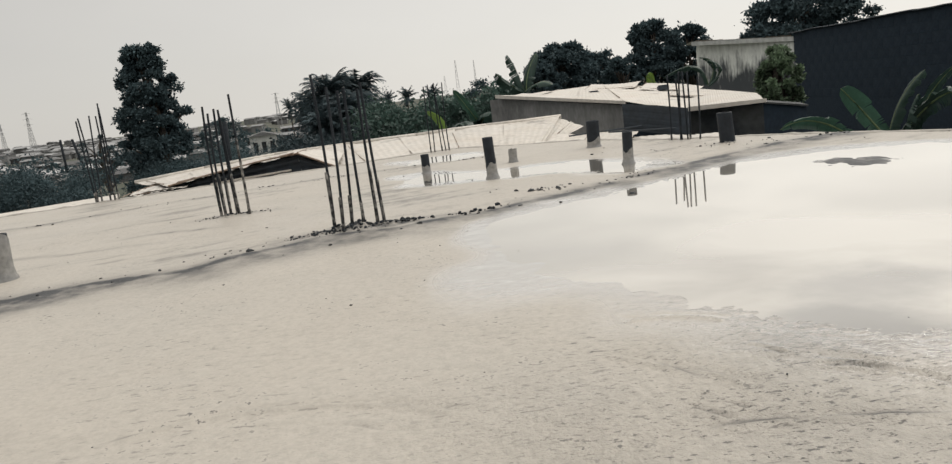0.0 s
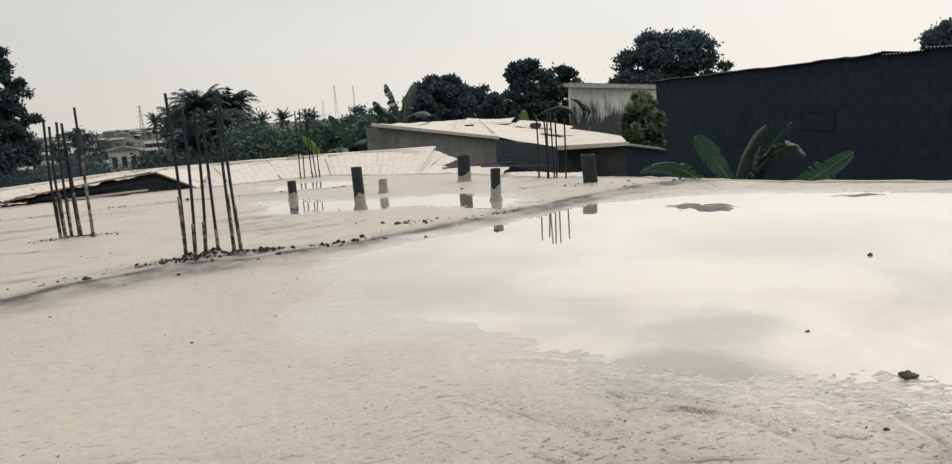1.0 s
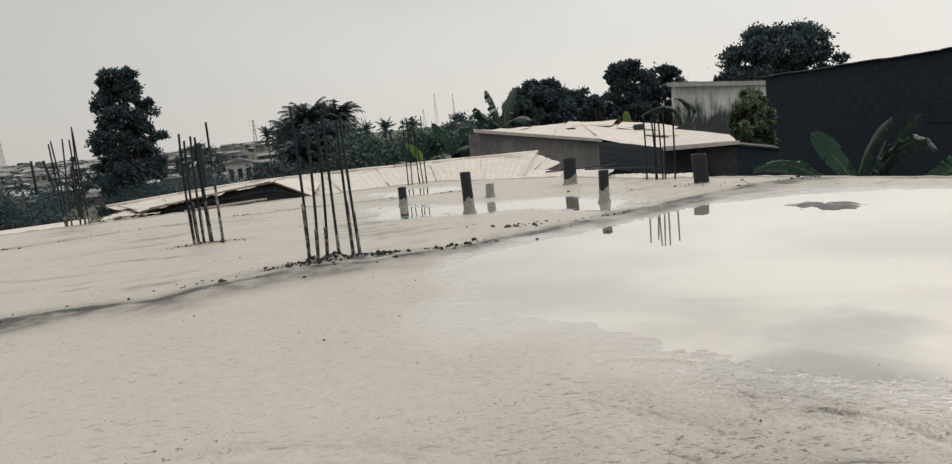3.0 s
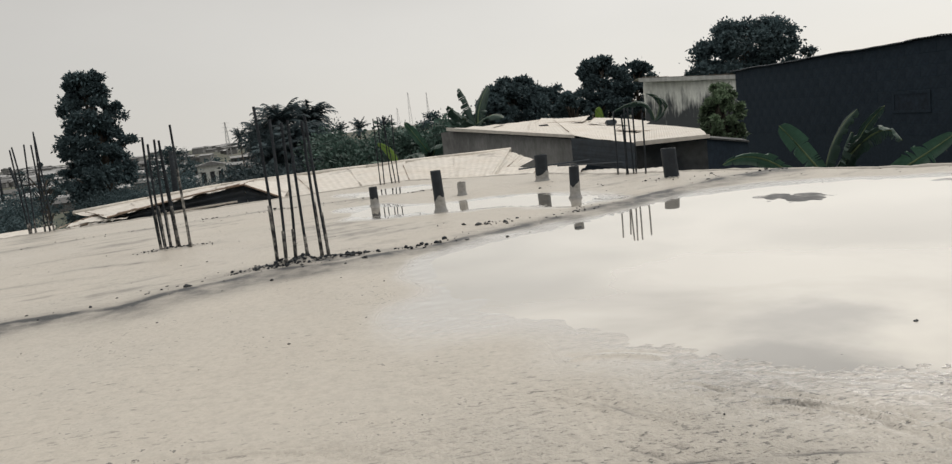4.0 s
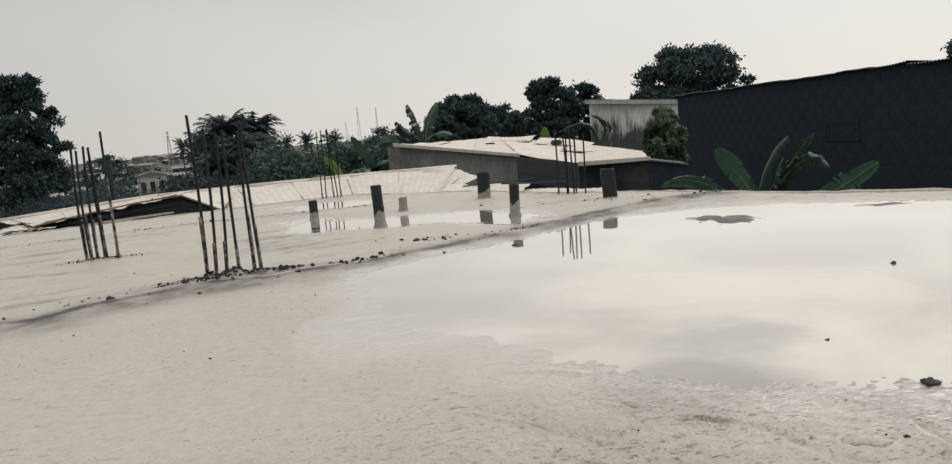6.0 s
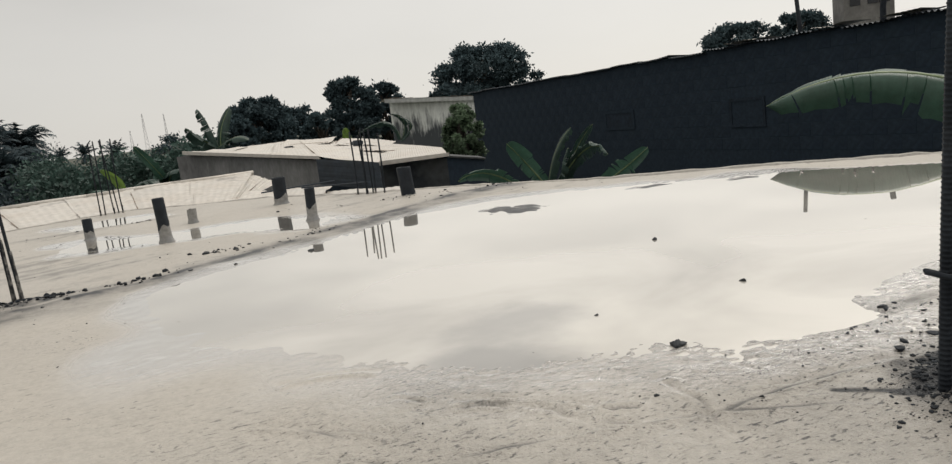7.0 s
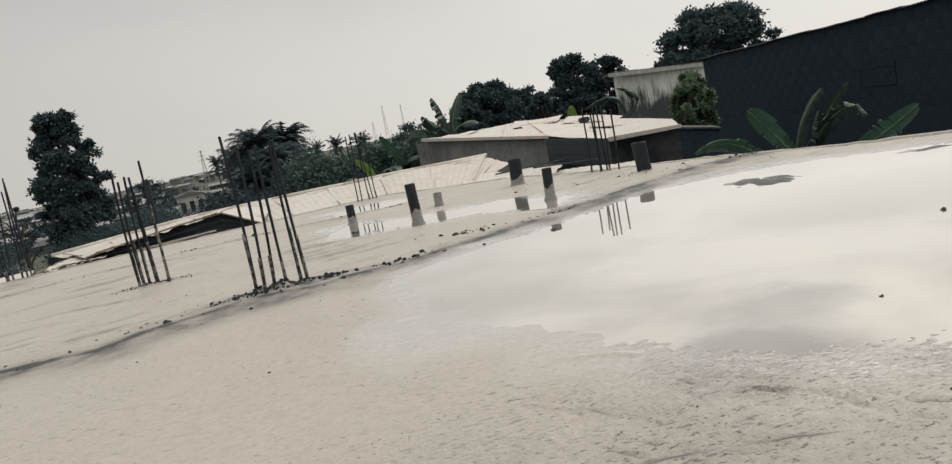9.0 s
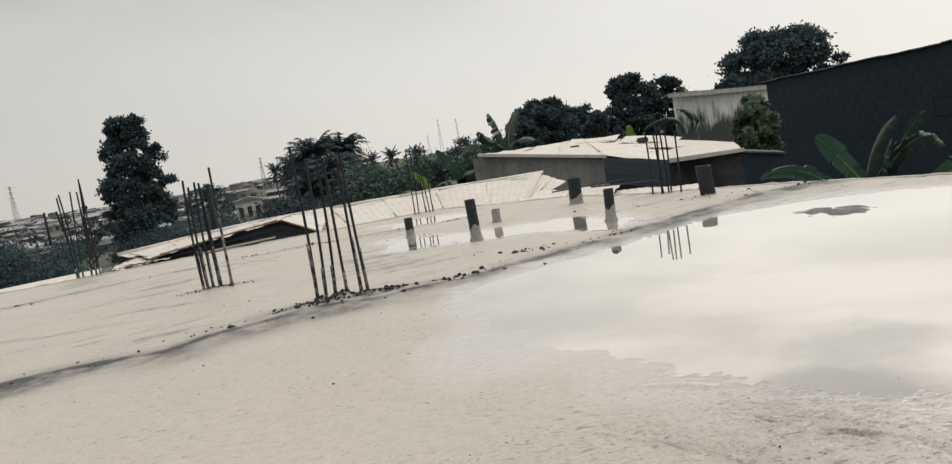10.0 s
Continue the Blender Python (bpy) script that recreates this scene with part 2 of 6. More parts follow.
mould_wall(M_WHITEWALL)
M_TIMBER = material("wet_formwork_timber", (0.010, 0.0115, 0.013), 0.85, grain=26, grain_amt=0.5, patch=5, patch_amt=0.5, bump=0.5, stretch=(0.25, 1, 1), tint=(0.024, 0.019, 0.016), spec=0.12)
M_RAWTIMBER = material("raw_timber_edge", (0.16, 0.095, 0.055), 0.85, grain=30, patch=6, patch_amt=0.4, bump=0.4, tint=(0.07, 0.05, 0.038), spec=0.2)
M_KERB = material("wet_cement_kerb", (0.125, 0.128, 0.124), 0.9, grain=60, patch=9, patch_amt=0.4, bump=1.0, bump_dist=0.012, tint=(0.08, 0.082, 0.082), spec=0.3)
M_EARTH = material("scrub_ground", (0.05, 0.062, 0.04), 1.0, grain=0.6, patch=0.04, patch_amt=0.4, bump=0.0, tint=(0.085, 0.08, 0.065))
M_LEAF = material("dark_foliage", (0.060, 0.090, 0.100), 0.75, grain=3, patch=0.5, patch_amt=0.3, bump=0, island=True, obj_var=0.2, trans=0.15, spec=0.15)
M_LEAF2 = material("green_foliage", (0.050, 0.088, 0.074), 0.6, grain=3, patch=0.5, patch_amt=0.3, bump=0, island=True, trans=0.2, spec=0.3)
M_LEAF3 = material("citrus_foliage", (0.13, 0.185, 0.115), 0.5, grain=3, patch=1.5, patch_amt=0.35, bump=0, island=True, trans=0.2, spec=0.4)
M_PALM = material("oil_palm_frond", (0.042, 0.062, 0.070), 0.7, grain=3, patch=0.5, patch_amt=0.3, bump=0, obj_var=0.35, trans=0.12, spec=0.2)
M_BARK = material("bark", (0.07, 0.06, 0.05), 0.95, grain=18, patch=3, bump=0.5, stretch=(1, 1, 0.3))
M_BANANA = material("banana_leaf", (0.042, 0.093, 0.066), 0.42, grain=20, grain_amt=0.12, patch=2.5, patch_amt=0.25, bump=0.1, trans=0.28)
# M_BANANADARK and M_BANANALIT: the same leaf, shade and light put into its colour
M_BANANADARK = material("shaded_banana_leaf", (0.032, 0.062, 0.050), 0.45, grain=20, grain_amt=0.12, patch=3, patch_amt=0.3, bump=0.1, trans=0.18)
M_BANANALIT = material("lit_banana_leaf", (0.062, 0.118, 0.042), 0.42, grain=20, grain_amt=0.12, patch=2.5, patch_amt=0.25, bump=0.1, trans=0.4)
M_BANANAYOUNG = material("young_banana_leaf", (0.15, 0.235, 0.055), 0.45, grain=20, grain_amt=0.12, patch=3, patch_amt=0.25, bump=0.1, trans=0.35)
M_RIB = material("pale_midrib", (0.17, 0.22, 0.11), 0.5, grain=20, patch=4, bump=0)
M_GREYPAINT = material("grey_masonry", (0.19, 0.185, 0.175), 0.9, grain=3, patch=0.4, patch_amt=0.3, bump=0.1)
M_PALEWALL = material("pale_masonry", (0.13, 0.132, 0.132), 0.9, grain=2, patch=0.25, patch_amt=0.3, bump=0, obj_var=0.8)
M_FARROOF = material("far_tin_roof", (0.20, 0.202, 0.205), 0.7, 0.1, grain=1.5, patch=0.15, patch_amt=0.4, bump=0, obj_var=0.95)
M_GLASS = material("dark_window", (0.02, 0.022, 0.026), 0.2, grain=5, patch=1, bump=0)
# pale base colour carries the haze over the far masts
M_STEELFAR = material("hazy_lattice", (0.30, 0.305, 0.31), 0.7, 0.2, grain=3, patch=0.5, bump=0)


def add_veins(m):
    """Fine parallel veins across a banana blade, by the distance along its rib."""
    nt = m.node_tree
    p = nt.nodes["Principled BSDF"]
    a = nt.nodes.new("ShaderNodeAttribute")
    a.attribute_name = "along"
    w = nt.nodes.new("ShaderNodeMath")
    w.operation = "MULTIPLY"
    w.inputs[1].default_value = 330.0
    s = nt.nodes.new("ShaderNodeMath")
    s.operation = "SINE"
    bp = nt.nodes.new("ShaderNodeBump")
    bp.inputs["Strength"].default_value, bp.inputs["Distance"].default_value = 0.14, 0.003
    nt.links.new(a.outputs["Fac"], w.inputs[0])
    nt.links.new(w.outputs[0], s.inputs[0])
    nt.links.new(s.outputs[0], bp.inputs["Height"])
    nt.links.new(bp.outputs[0], p.inputs["Normal"])


for _m in (M_BANANA, M_BANANADARK, M_BANANALIT, M_BANANAYOUNG):
    add_veins(_m)


def water_material():
    """Thin milky rain water over cement sediment, a cloud's reflection painted into its bed: a mirror at a low angle,
    the pale bed where one looks down into it.
    """
    m = bpy.data.materials.new("rain_water")
    m.use_nodes = True
    nt = m.node_tree
    p = nt.nodes["Principled BSDF"]
    p.inputs["Roughness"].default_value, p.inputs["Specular IOR Level"].default_value = 0.9, 0.0
    tc = nt.nodes.new("ShaderNodeTexCoord")

    def noise(scale, detail, distort=0.0):
        n = nt.nodes.new("ShaderNodeTexNoise")
        n.inputs["Scale"].default_value, n.inputs["Detail"].default_value, n.inputs["Distortion"].default_value = scale, detail, distort
        nt.links.new(tc.outputs["Object"], n.inputs["Vector"])
        return n

    def span(src, a, b, c, d, smooth=False):
        r = nt.nodes.new("ShaderNodeMapRange")
        if smooth:
            r.interpolation_type = "SMOOTHSTEP"
        for k, v in zip(("From Min", "From Max", "To Min", "To Max"), (a, b, c, d)):
            r.inputs[k].default_value = v
        nt.links.new(src, r.inputs["Value"])
        return r.outputs[0]

    bed = nt.nodes.new("ShaderNodeMix")
    bed.data_type = "RGBA"
    bed.inputs["A"].default_value, bed.inputs["B"].default_value = (0.40, 0.378, 0.342, 1), (0.64, 0.61, 0.556, 1)
    nt.links.new(span(noise(1.6, 4.0, 0.5).outputs["Fac"], 0.34, 0.60, 0.0, 1.0), bed.inputs["Factor"])
    # dark cloud reflection painted into the bed by the near shore, billowing outwards
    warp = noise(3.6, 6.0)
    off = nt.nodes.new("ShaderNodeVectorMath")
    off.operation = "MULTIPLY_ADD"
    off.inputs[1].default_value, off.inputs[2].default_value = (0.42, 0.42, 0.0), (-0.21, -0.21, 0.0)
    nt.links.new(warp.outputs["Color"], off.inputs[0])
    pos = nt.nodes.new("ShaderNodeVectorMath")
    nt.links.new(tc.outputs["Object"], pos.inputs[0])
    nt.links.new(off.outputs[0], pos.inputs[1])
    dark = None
    # last entry dims the left, where the mirrored sky is greyer
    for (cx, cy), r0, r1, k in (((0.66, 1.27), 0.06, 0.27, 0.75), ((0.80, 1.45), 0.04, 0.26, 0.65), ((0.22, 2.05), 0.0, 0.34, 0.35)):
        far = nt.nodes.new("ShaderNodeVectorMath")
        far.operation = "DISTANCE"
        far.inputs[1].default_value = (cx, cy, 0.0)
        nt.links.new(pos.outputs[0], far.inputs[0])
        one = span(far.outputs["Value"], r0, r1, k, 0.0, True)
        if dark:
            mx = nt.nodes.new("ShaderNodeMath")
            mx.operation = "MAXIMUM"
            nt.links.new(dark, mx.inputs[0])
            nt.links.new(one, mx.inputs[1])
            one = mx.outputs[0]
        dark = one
    cloud_mix = nt.nodes.new("ShaderNodeMix")
    cloud_mix.data_type = "RGBA"
    cloud_mix.inputs["B"].default_value = (0.17, 0.17, 0.168, 1)
    # the sky's brightening to the right, put into the paleness of the bed
    sp = nt.nodes.new("ShaderNodeSeparateXYZ")
    nt.links.new(tc.outputs["Object"], sp.inputs[0])
    pale = nt.nodes.new("ShaderNodeVectorMath")
    pale.operation = "SCALE"
    nt.links.new(bed.outputs["Result"], pale.inputs[0])
    nt.links.new(span(sp.outputs["X"], 0.1, 1.1, 0.86, 1.3), pale.inputs["Scale"])
    nt.links.new(pale.outputs[0], cloud_mix.inputs["A"])
    nt.links.new(dark, cloud_mix.inputs["Factor"])
    nt.links.new(cloud_mix.outputs["Result"], p.inputs["Base Color"])
    # the mirror: strong at a low angle, weak from above
    gl = nt.nodes.new("ShaderNodeBsdfGlossy")
    gl.inputs["Roughness"].default_value = 0.012
    gl.inputs["Color"].default_value = (0.98, 0.962, 0.932, 1)
    lw = nt.nodes.new("ShaderNodeLayerWeight")
    lw.inputs["Blend"].default_value = 0.5
    curve = nt.nodes.new("ShaderNodeMapRange")
    curve.inputs["From Min"].default_value, curve.inputs["From Max"].default_value = 0.52, 0.90
    curve.inputs["To Min"].default_value, curve.inputs["To Max"].default_value = 0.06, 0.93
    nt.links.new(lw.outputs["Facing"], curve.inputs["Value"])
    ms = nt.nodes.new("ShaderNodeMixShader")
    nt.links.new(curve.outputs[0], ms.inputs[0])
    nt.links.new(p.outputs[0], ms.inputs[1])
    nt.links.new(gl.outputs[0], ms.inputs[2])
    nt.links.new(ms.outputs[0], nt.nodes["Material Output"].inputs["Surface"])
    return m


def slab_material():
    """Trowelled concrete: damp film by the water's edge, dark sediment where grit has gathered, painted shade in its
    grooves.
    """
    m = material("wet_concrete", (0.456, 0.421, 0.371), 0.6, grain=70, grain_amt=0.13, patch=1.3, patch_amt=0.16, bump=0.0,
                 tint=(0.385, 0.360, 0.322), rough_var=0.12)
    nt = m.node_tree
    p = nt.nodes["Principled BSDF"]
    silt_shade, wet = nt.nodes.new("ShaderNodeAttribute"), nt.nodes.new("ShaderNodeAttribute")
    silt_shade.attribute_name, wet.attribute_name = "silt_shade", "wet"
    tc = nt.nodes.new("ShaderNodeTexCoord")

    def tex(scale, detail, stretch=(1, 1, 1), turn=0.0):
        mp = nt.nodes.new("ShaderNodeMapping")
        mp.inputs["Scale"].default_value, mp.inputs["Rotation"].default_value = stretch, (0, 0, turn)
        nt.links.new(tc.outputs["Object"], mp.inputs[0])
        n = nt.nodes.new("ShaderNodeTexNoise")
        n.inputs["Scale"].default_value, n.inputs["Detail"].default_value, n.inputs["Roughness"].default_value = scale, detail, 0.62
        nt.links.new(mp.outputs[0], n.inputs["Vector"])
        return n.outputs["Fac"]

    def span(src, a, b, c, d):
        r = nt.nodes.new("ShaderNodeMapRange")
        for k, v in zip(("From Min", "From Max", "To Min", "To Max"), (a, b, c, d)):
            r.inputs[k].default_value = v
        nt.links.new(src, r.inputs["Value"])
        return r.outputs[0]

    def op(kind, x, y):
        k = nt.nodes.new("ShaderNodeMath")
        k.operation = kind
        for i, v in enumerate((x, y)):
            if isinstance(v, float):
                k.inputs[i].default_value = v
            else:
                nt.links.new(v, k.inputs[i])
        k.use_clamp = kind == "MAXIMUM"
        return k.outputs[0]

    # thin drawn-out scrape marks and pin holes left by the trowel
    marks = op("MULTIPLY", span(tex(26, 3, (1, 3.4, 1), 0.5), 0.615, 0.665, 0.0, 0.9), span(tex(2.2, 3), 0.42, 0.62, 0.1, 1.0))
    fine = nt.nodes.new("ShaderNodeAttribute")
    fine.attribute_name = "coarse"
    marks = op("MULTIPLY", marks, span(fine.outputs["Fac"], 0.15, 0.8, 0.45, 1.0))
    dashes = op("MULTIPLY", span(tex(70, 3, (1, 2.2, 1), 0.6), 0.60, 0.66, 0.0, 0.75), span(fine.outputs["Fac"], 0.3, 0.9, 0.0, 1.0))
    marks = op("MAXIMUM", marks, dashes)
    pits = op("MULTIPLY", span(tex(70, 2), 0.625, 0.685, 0.0, 0.75), span(tex(3.1, 3), 0.46, 0.62, 0.05, 1.0))
    dirt = op("MAXIMUM", op("MULTIPLY", silt_shade.outputs["Fac"], span(tex(14, 5), 0.3, 0.60, 0.6, 1.4)), op("MAXIMUM", marks, pits))
    mix = nt.nodes.new("ShaderNodeMix")
    mix.data_type = "RGBA"
    old = p.inputs["Base Color"].links[0].from_socket
    nt.links.new(old, mix.inputs["A"])
    mix.inputs["B"].default_value = (0.034, 0.036, 0.039, 1)
    nt.links.new(dirt, mix.inputs["Factor"])
    nt.links.new(mix.outputs["Result"], p.inputs["Base Color"])
    oldr = p.inputs["Roughness"].links[0].from_socket
    nt.links.new(op("MULTIPLY", oldr, span(wet.outputs["Fac"], 0.0, 1.0, 1.0, 0.14)), p.inputs["Roughness"])
    # thin film of rain water over the damp parts
    nt.links.new(op("MULTIPLY", wet.outputs["Fac"], 0.4), p.inputs["Coat Weight"])
    p.inputs["Coat Roughness"].default_value, p.inputs["Coat IOR"].default_value = 0.22, 1.45
    bump = nt.nodes.new("ShaderNodeBump")
    bump.inputs["Distance"].default_value = 0.019
    coarse = nt.nodes.new("ShaderNodeAttribute")
    coarse.attribute_name = "coarse"
    nt.links.new(op("MULTIPLY", coarse.outputs["Fac"], span(tex(1.7, 4), 0.36, 0.62, 0.45, 1.0)), bump.inputs["Strength"])
    h = op("ADD", op("MULTIPLY", tex(110, 4), 0.9), op("MULTIPLY", tex(34, 4, (1, 1.3, 1), 0.5), 0.9))
    h = op("SUBTRACT", h, op("MULTIPLY", marks, 0.35))
    nt.links.new(h, bump.inputs["Height"])
    nt.links.new(bump.outputs[0], p.inputs["Normal"])
    film = nt.nodes.new("ShaderNodeBump")
    film.inputs["Distance"].default_value = 0.0032
    nt.links.new(coarse.outputs["Fac"], film.inputs["Strength"])
    nt.links.new(h, film.inputs["Height"])
    nt.links.new(film.outputs[0], p.inputs["Coat Normal"])
    # standing film: mirrors the sky at a low angle, broken up by the grain
    gl = nt.nodes.new("ShaderNodeBsdfGlossy")
    gl.inputs["Color"].default_value = (0.96, 0.96, 0.96, 1)
    nt.links.new(span(wet.outputs["Fac"], 0.4, 1.0, 0.35, 0.06), gl.inputs["Roughness"])
    nt.links.new(film.outputs[0], gl.inputs["Normal"])
    lw = nt.nodes.new("ShaderNodeLayerWeight")
    lw.inputs["Blend"].default_value = 0.5
    ms = nt.nodes.new("ShaderNodeMixShader")
    nt.links.new(op("MULTIPLY", span(wet.outputs["Fac"], 0.35, 1.0, 0.0, 1.0), span(lw.outputs["Facing"], 0.55, 0.92, 0.02, 0.72)), ms.inputs[0])
    nt.links.new(p.outputs[0], ms.inputs[1])
    nt.links.new(gl.outputs[0], ms.inputs[2])
    nt.links.new(ms.outputs[0], nt.nodes["Material Output"].inputs["Surface"])
    return m


M_CONC = slab_material()
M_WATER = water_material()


# ---------- builders ----------
def link(name, bm, mat, parent=None, smooth=False):
    me = bpy.data.meshes.new(name)
    bm.to_mesh(me)
    bm.free()
    if mat:
        me.materials.append(mat)
    if smooth:
        for f in me.polygons:
            f.use_smooth = True
    ob = new(name, me)
    ob.parent = parent
    return ob


def part(name, bm, mat, parent, label="", smooth=False):
    ob = link(name, bm, mat, parent, smooth)
    return tagged(ob, label) if label else ob


def raw(name, verts, faces, mat, parent=None, smooth=False):
    me = bpy.data.meshes.new(name)
    me.from_pydata(verts, [], faces)
    me.materials.append(mat)
    if smooth:
        for f in me.polygons:
            f.use_smooth = True
    ob = new(name, me)
    ob.parent = parent
    return ob


def base(name, place, label, category, group="", kind=""):
    e = new(name)
    e.empty_display_size = 0.1
    e.location = place
    return tagged(e, label, category, group, kind)


def polar(az, el, d, ex=0.0):
    a = radians(az)
    return Vector((ex + d * math.sin(a), d * math.cos(a), 0.5 + d * math.tan(radians(el))))


def box(bm, lo, hi, m=None):
    r = bmesh.ops.create_cube(bm, size=1.0)
    lo, hi = Vector(lo), Vector(hi)
    for v in r["verts"]:
        v.co = Vector(((lo[i] + hi[i]) / 2 + v.co[i] * (hi[i] - lo[i]) for i in range(3)))
        if m:
            v.co = m @ v.co
    return r["verts"]


def tube(bm, pts, radii, seg=8, cap=True):
    pts = [Vector(p) for p in pts]
    rings = []
    for i, p in enumerate(pts):
        d = (pts[min(i + 1, len(pts) - 1)] - pts[max(i - 1, 0)]).normalized()
        u = d.orthogonal().normalized() if abs(d.z) < 0.9 else Vector((1, 0, 0)).cross(d).normalized()
        w = d.cross(u)
        rings.append([bm.verts.new(p + radii[i] * (math.cos(2 * math.pi * k / seg) * u + math.sin(2 * math.pi * k / seg) * w)) for k in range(seg)])
    for a, b in zip(rings, rings[1:]):
        for k in range(seg):
            bm.faces.new((a[k], a[(k + 1) % seg], b[(k + 1) % seg], b[k]))
    if cap:
        bm.faces.new(rings[0][::-1])
        bm.faces.new(rings[-1])


def rel(parent, pts):
    o = parent.location
    return [Vector(p) - o for p in pts]

# ---------- the roof slab: trowelled concrete with hollows that hold rain ----------
EDGE = [(-6.5, 4.88), (-3.67, 5.76), (-2.4, 6.12), (-1.2, 6.5), (-0.1, 6.86), (0.5, 6.3), (0.92, 5.98), (1.42, 5.06), (1.97, 4.42),
        (2.42, 3.68), (3.16, 2.94), (3.97, 1.88), (5.6, -0.2), (4.6, -3.0), (-6.5, -3.0)]
POOL_MAIN = [(0.02, 2.72), (0.0, 2.1), (0.10, 1.76), (0.26, 1.61), (0.36, 1.49), (0.46, 1.41), (0.525, 1.32), (0.61, 1.20), (0.71, 1.134),
             (0.80, 1.108), (0.884, 1.067), (0.956, 0.98), (1.0, 0.935), (1.077, 0.949), (1.16, 0.922), (1.245, 0.894), (1.31, 0.871), (1.39, 0.92),
             (1.43, 1.01), (1.56, 1.06), (1.785, 1.10), (2.10, 1.12), (2.40, 1.24), (3.02, 1.49), (3.35, 1.72), (3.28, 2.12), (3.0, 2.66),
             (2.5, 3.06), (2.0, 3.45), (1.75, 3.56), (1.35, 3.52), (0.95, 3.32), (0.5, 3.02), (0.1, 2.80)]
POOL_BACK = [(-0.40, 4.30), (-0.08, 4.18), (0.2, 4.16), (0.47, 4.02), (0.78, 3.72), (1.0, 3.80), (0.98, 4.0), (0.72, 4.40), (0.42, 4.52),
             (0.1, 4.62), (-0.2, 4.95), (-0.42, 4.92)]
POOL_FAR = [(-0.45, 5.75), (-0.1, 5.62), (0.2, 5.8), (0.1, 6.15), (-0.3, 6.3), (-0.55, 6.1)]
CREASE = [(-6.5, 1.2), (-1.51, 2.43), (-1.05, 2.53), (-0.6, 2.80), (-0.3, 2.84), (0.08, 2.97), (0.48, 3.24), (0.88, 3.53), (1.29, 3.76), (1.75, 4.0), (2.1, 4.12)]
CREASE_FAR = [(-6.5, 3.3), (-2.84, 4.7), (-2.23, 5.05), (-1.4, 5.36), (-0.8, 5.49), (0.2, 5.6)]
STAIR_HOLE = (1.082, -0.9, 2.05, 0.505)


def seg_dist(px, py, pts, closed):
    d = np.full(px.shape, 1e9)
    for (ax, ay), (bx, by) in zip(pts, pts[1:] + (pts[:1] if closed else [])):
        vx, vy = bx - ax, by - ay
        k = np.clip(((px - ax) * vx + (py - ay) * vy) / (vx * vx + vy * vy), 0, 1)
        d = np.minimum(d, np.hypot(px - ax - k * vx, py - ay - k * vy))
    return d


def inside(px, py, pts):
    r = np.zeros(px.shape, bool)
    for (ax, ay), (bx, by) in zip(pts, pts[1:] + pts[:1]):
        if ay != by:
            r ^= ((ay > py) != (by > py)) & (px < (bx - ax) * (py - ay) / (by - ay) + ax)
    return r


def signed(px, py, pts):
    d = seg_dist(px, py, pts, True)
    return np.where(inside(px, py, pts), -d, d)


def value_noise(px, py, cell, seed):
    rs = np.random.RandomState(seed)
    g = rs.rand(256, 256)
    x, y = px / cell + 500.3, py / cell + 500.7
    i, j = np.floor(x).astype(int), np.floor(y).astype(int)
    u, v = x - i, y - j
    u, v = u * u * (3 - 2 * u), v * v * (3 - 2 * v)
    a, b = g[i % 256, j % 256], g[(i + 1) % 256, j % 256]
    c, d = g[i % 256, (j + 1) % 256], g[(i + 1) % 256, (j + 1) % 256]
    return (a * (1 - u) + b * u) * (1 - v) + (c * (1 - u) + d * u) * v - 0.5


# trowel sweeps: centre, radius, first and last bearing (degrees), height
SWEEPS = [((0.29, 0.72), 0.45, 22, 62, 0.006), ((-0.42, 0.50), 0.67, 55, 112, 0.006), ((0.02, 0.96), 0.32, 22, 62, 0.005), ((0.31, 1.22), 0.18, 40, 105, 0.005),
          ((0.12, 0.90), 0.30, 25, 50, 0.005), ((0.55, -0.35), 1.42, 30, 62, 0.005), ((0.50, -0.55), 1.75, 35, 58, 0.004),
          ((0.3, -0.2), 1.12, 50, 95, 0.004), ((0.9, -0.5), 1.3, 60, 100, 0.004)]

# scrapes dragged through the setting concrete
SCRAPES = [[(0.52, 1.09), (0.6, 1.03), (0.64, 0.94), (0.7, 0.84)],
           [(0.66, 0.95), (0.69, 0.93), (0.7, 0.91)],
           [(0.3, 1.03), (0.34, 0.98)],
           [(0.21, 1.08), (0.23, 1.03)],
           [(0.44, 1.2), (0.48, 1.15)],
           [(-0.4, 1.12), (-0.26, 1.08), (-0.1, 1.02)],
           [(0.55, 1.08), (0.58, 1.03)],
           [(0.61, 1.03), (0.66, 0.97)],
           [(0.63, 0.95), (0.67, 0.86)],
           [(0.28, 0.99), (0.31, 0.95)],
           [(0.84, 0.94), (0.825, 0.87), (0.806, 0.818), (0.78, 0.72)],
           [(0.53, 1.10), (0.60, 1.05), (0.653, 0.993)],
           [(0.735, 0.894), (0.69, 0.93), (0.659, 0.951)]]


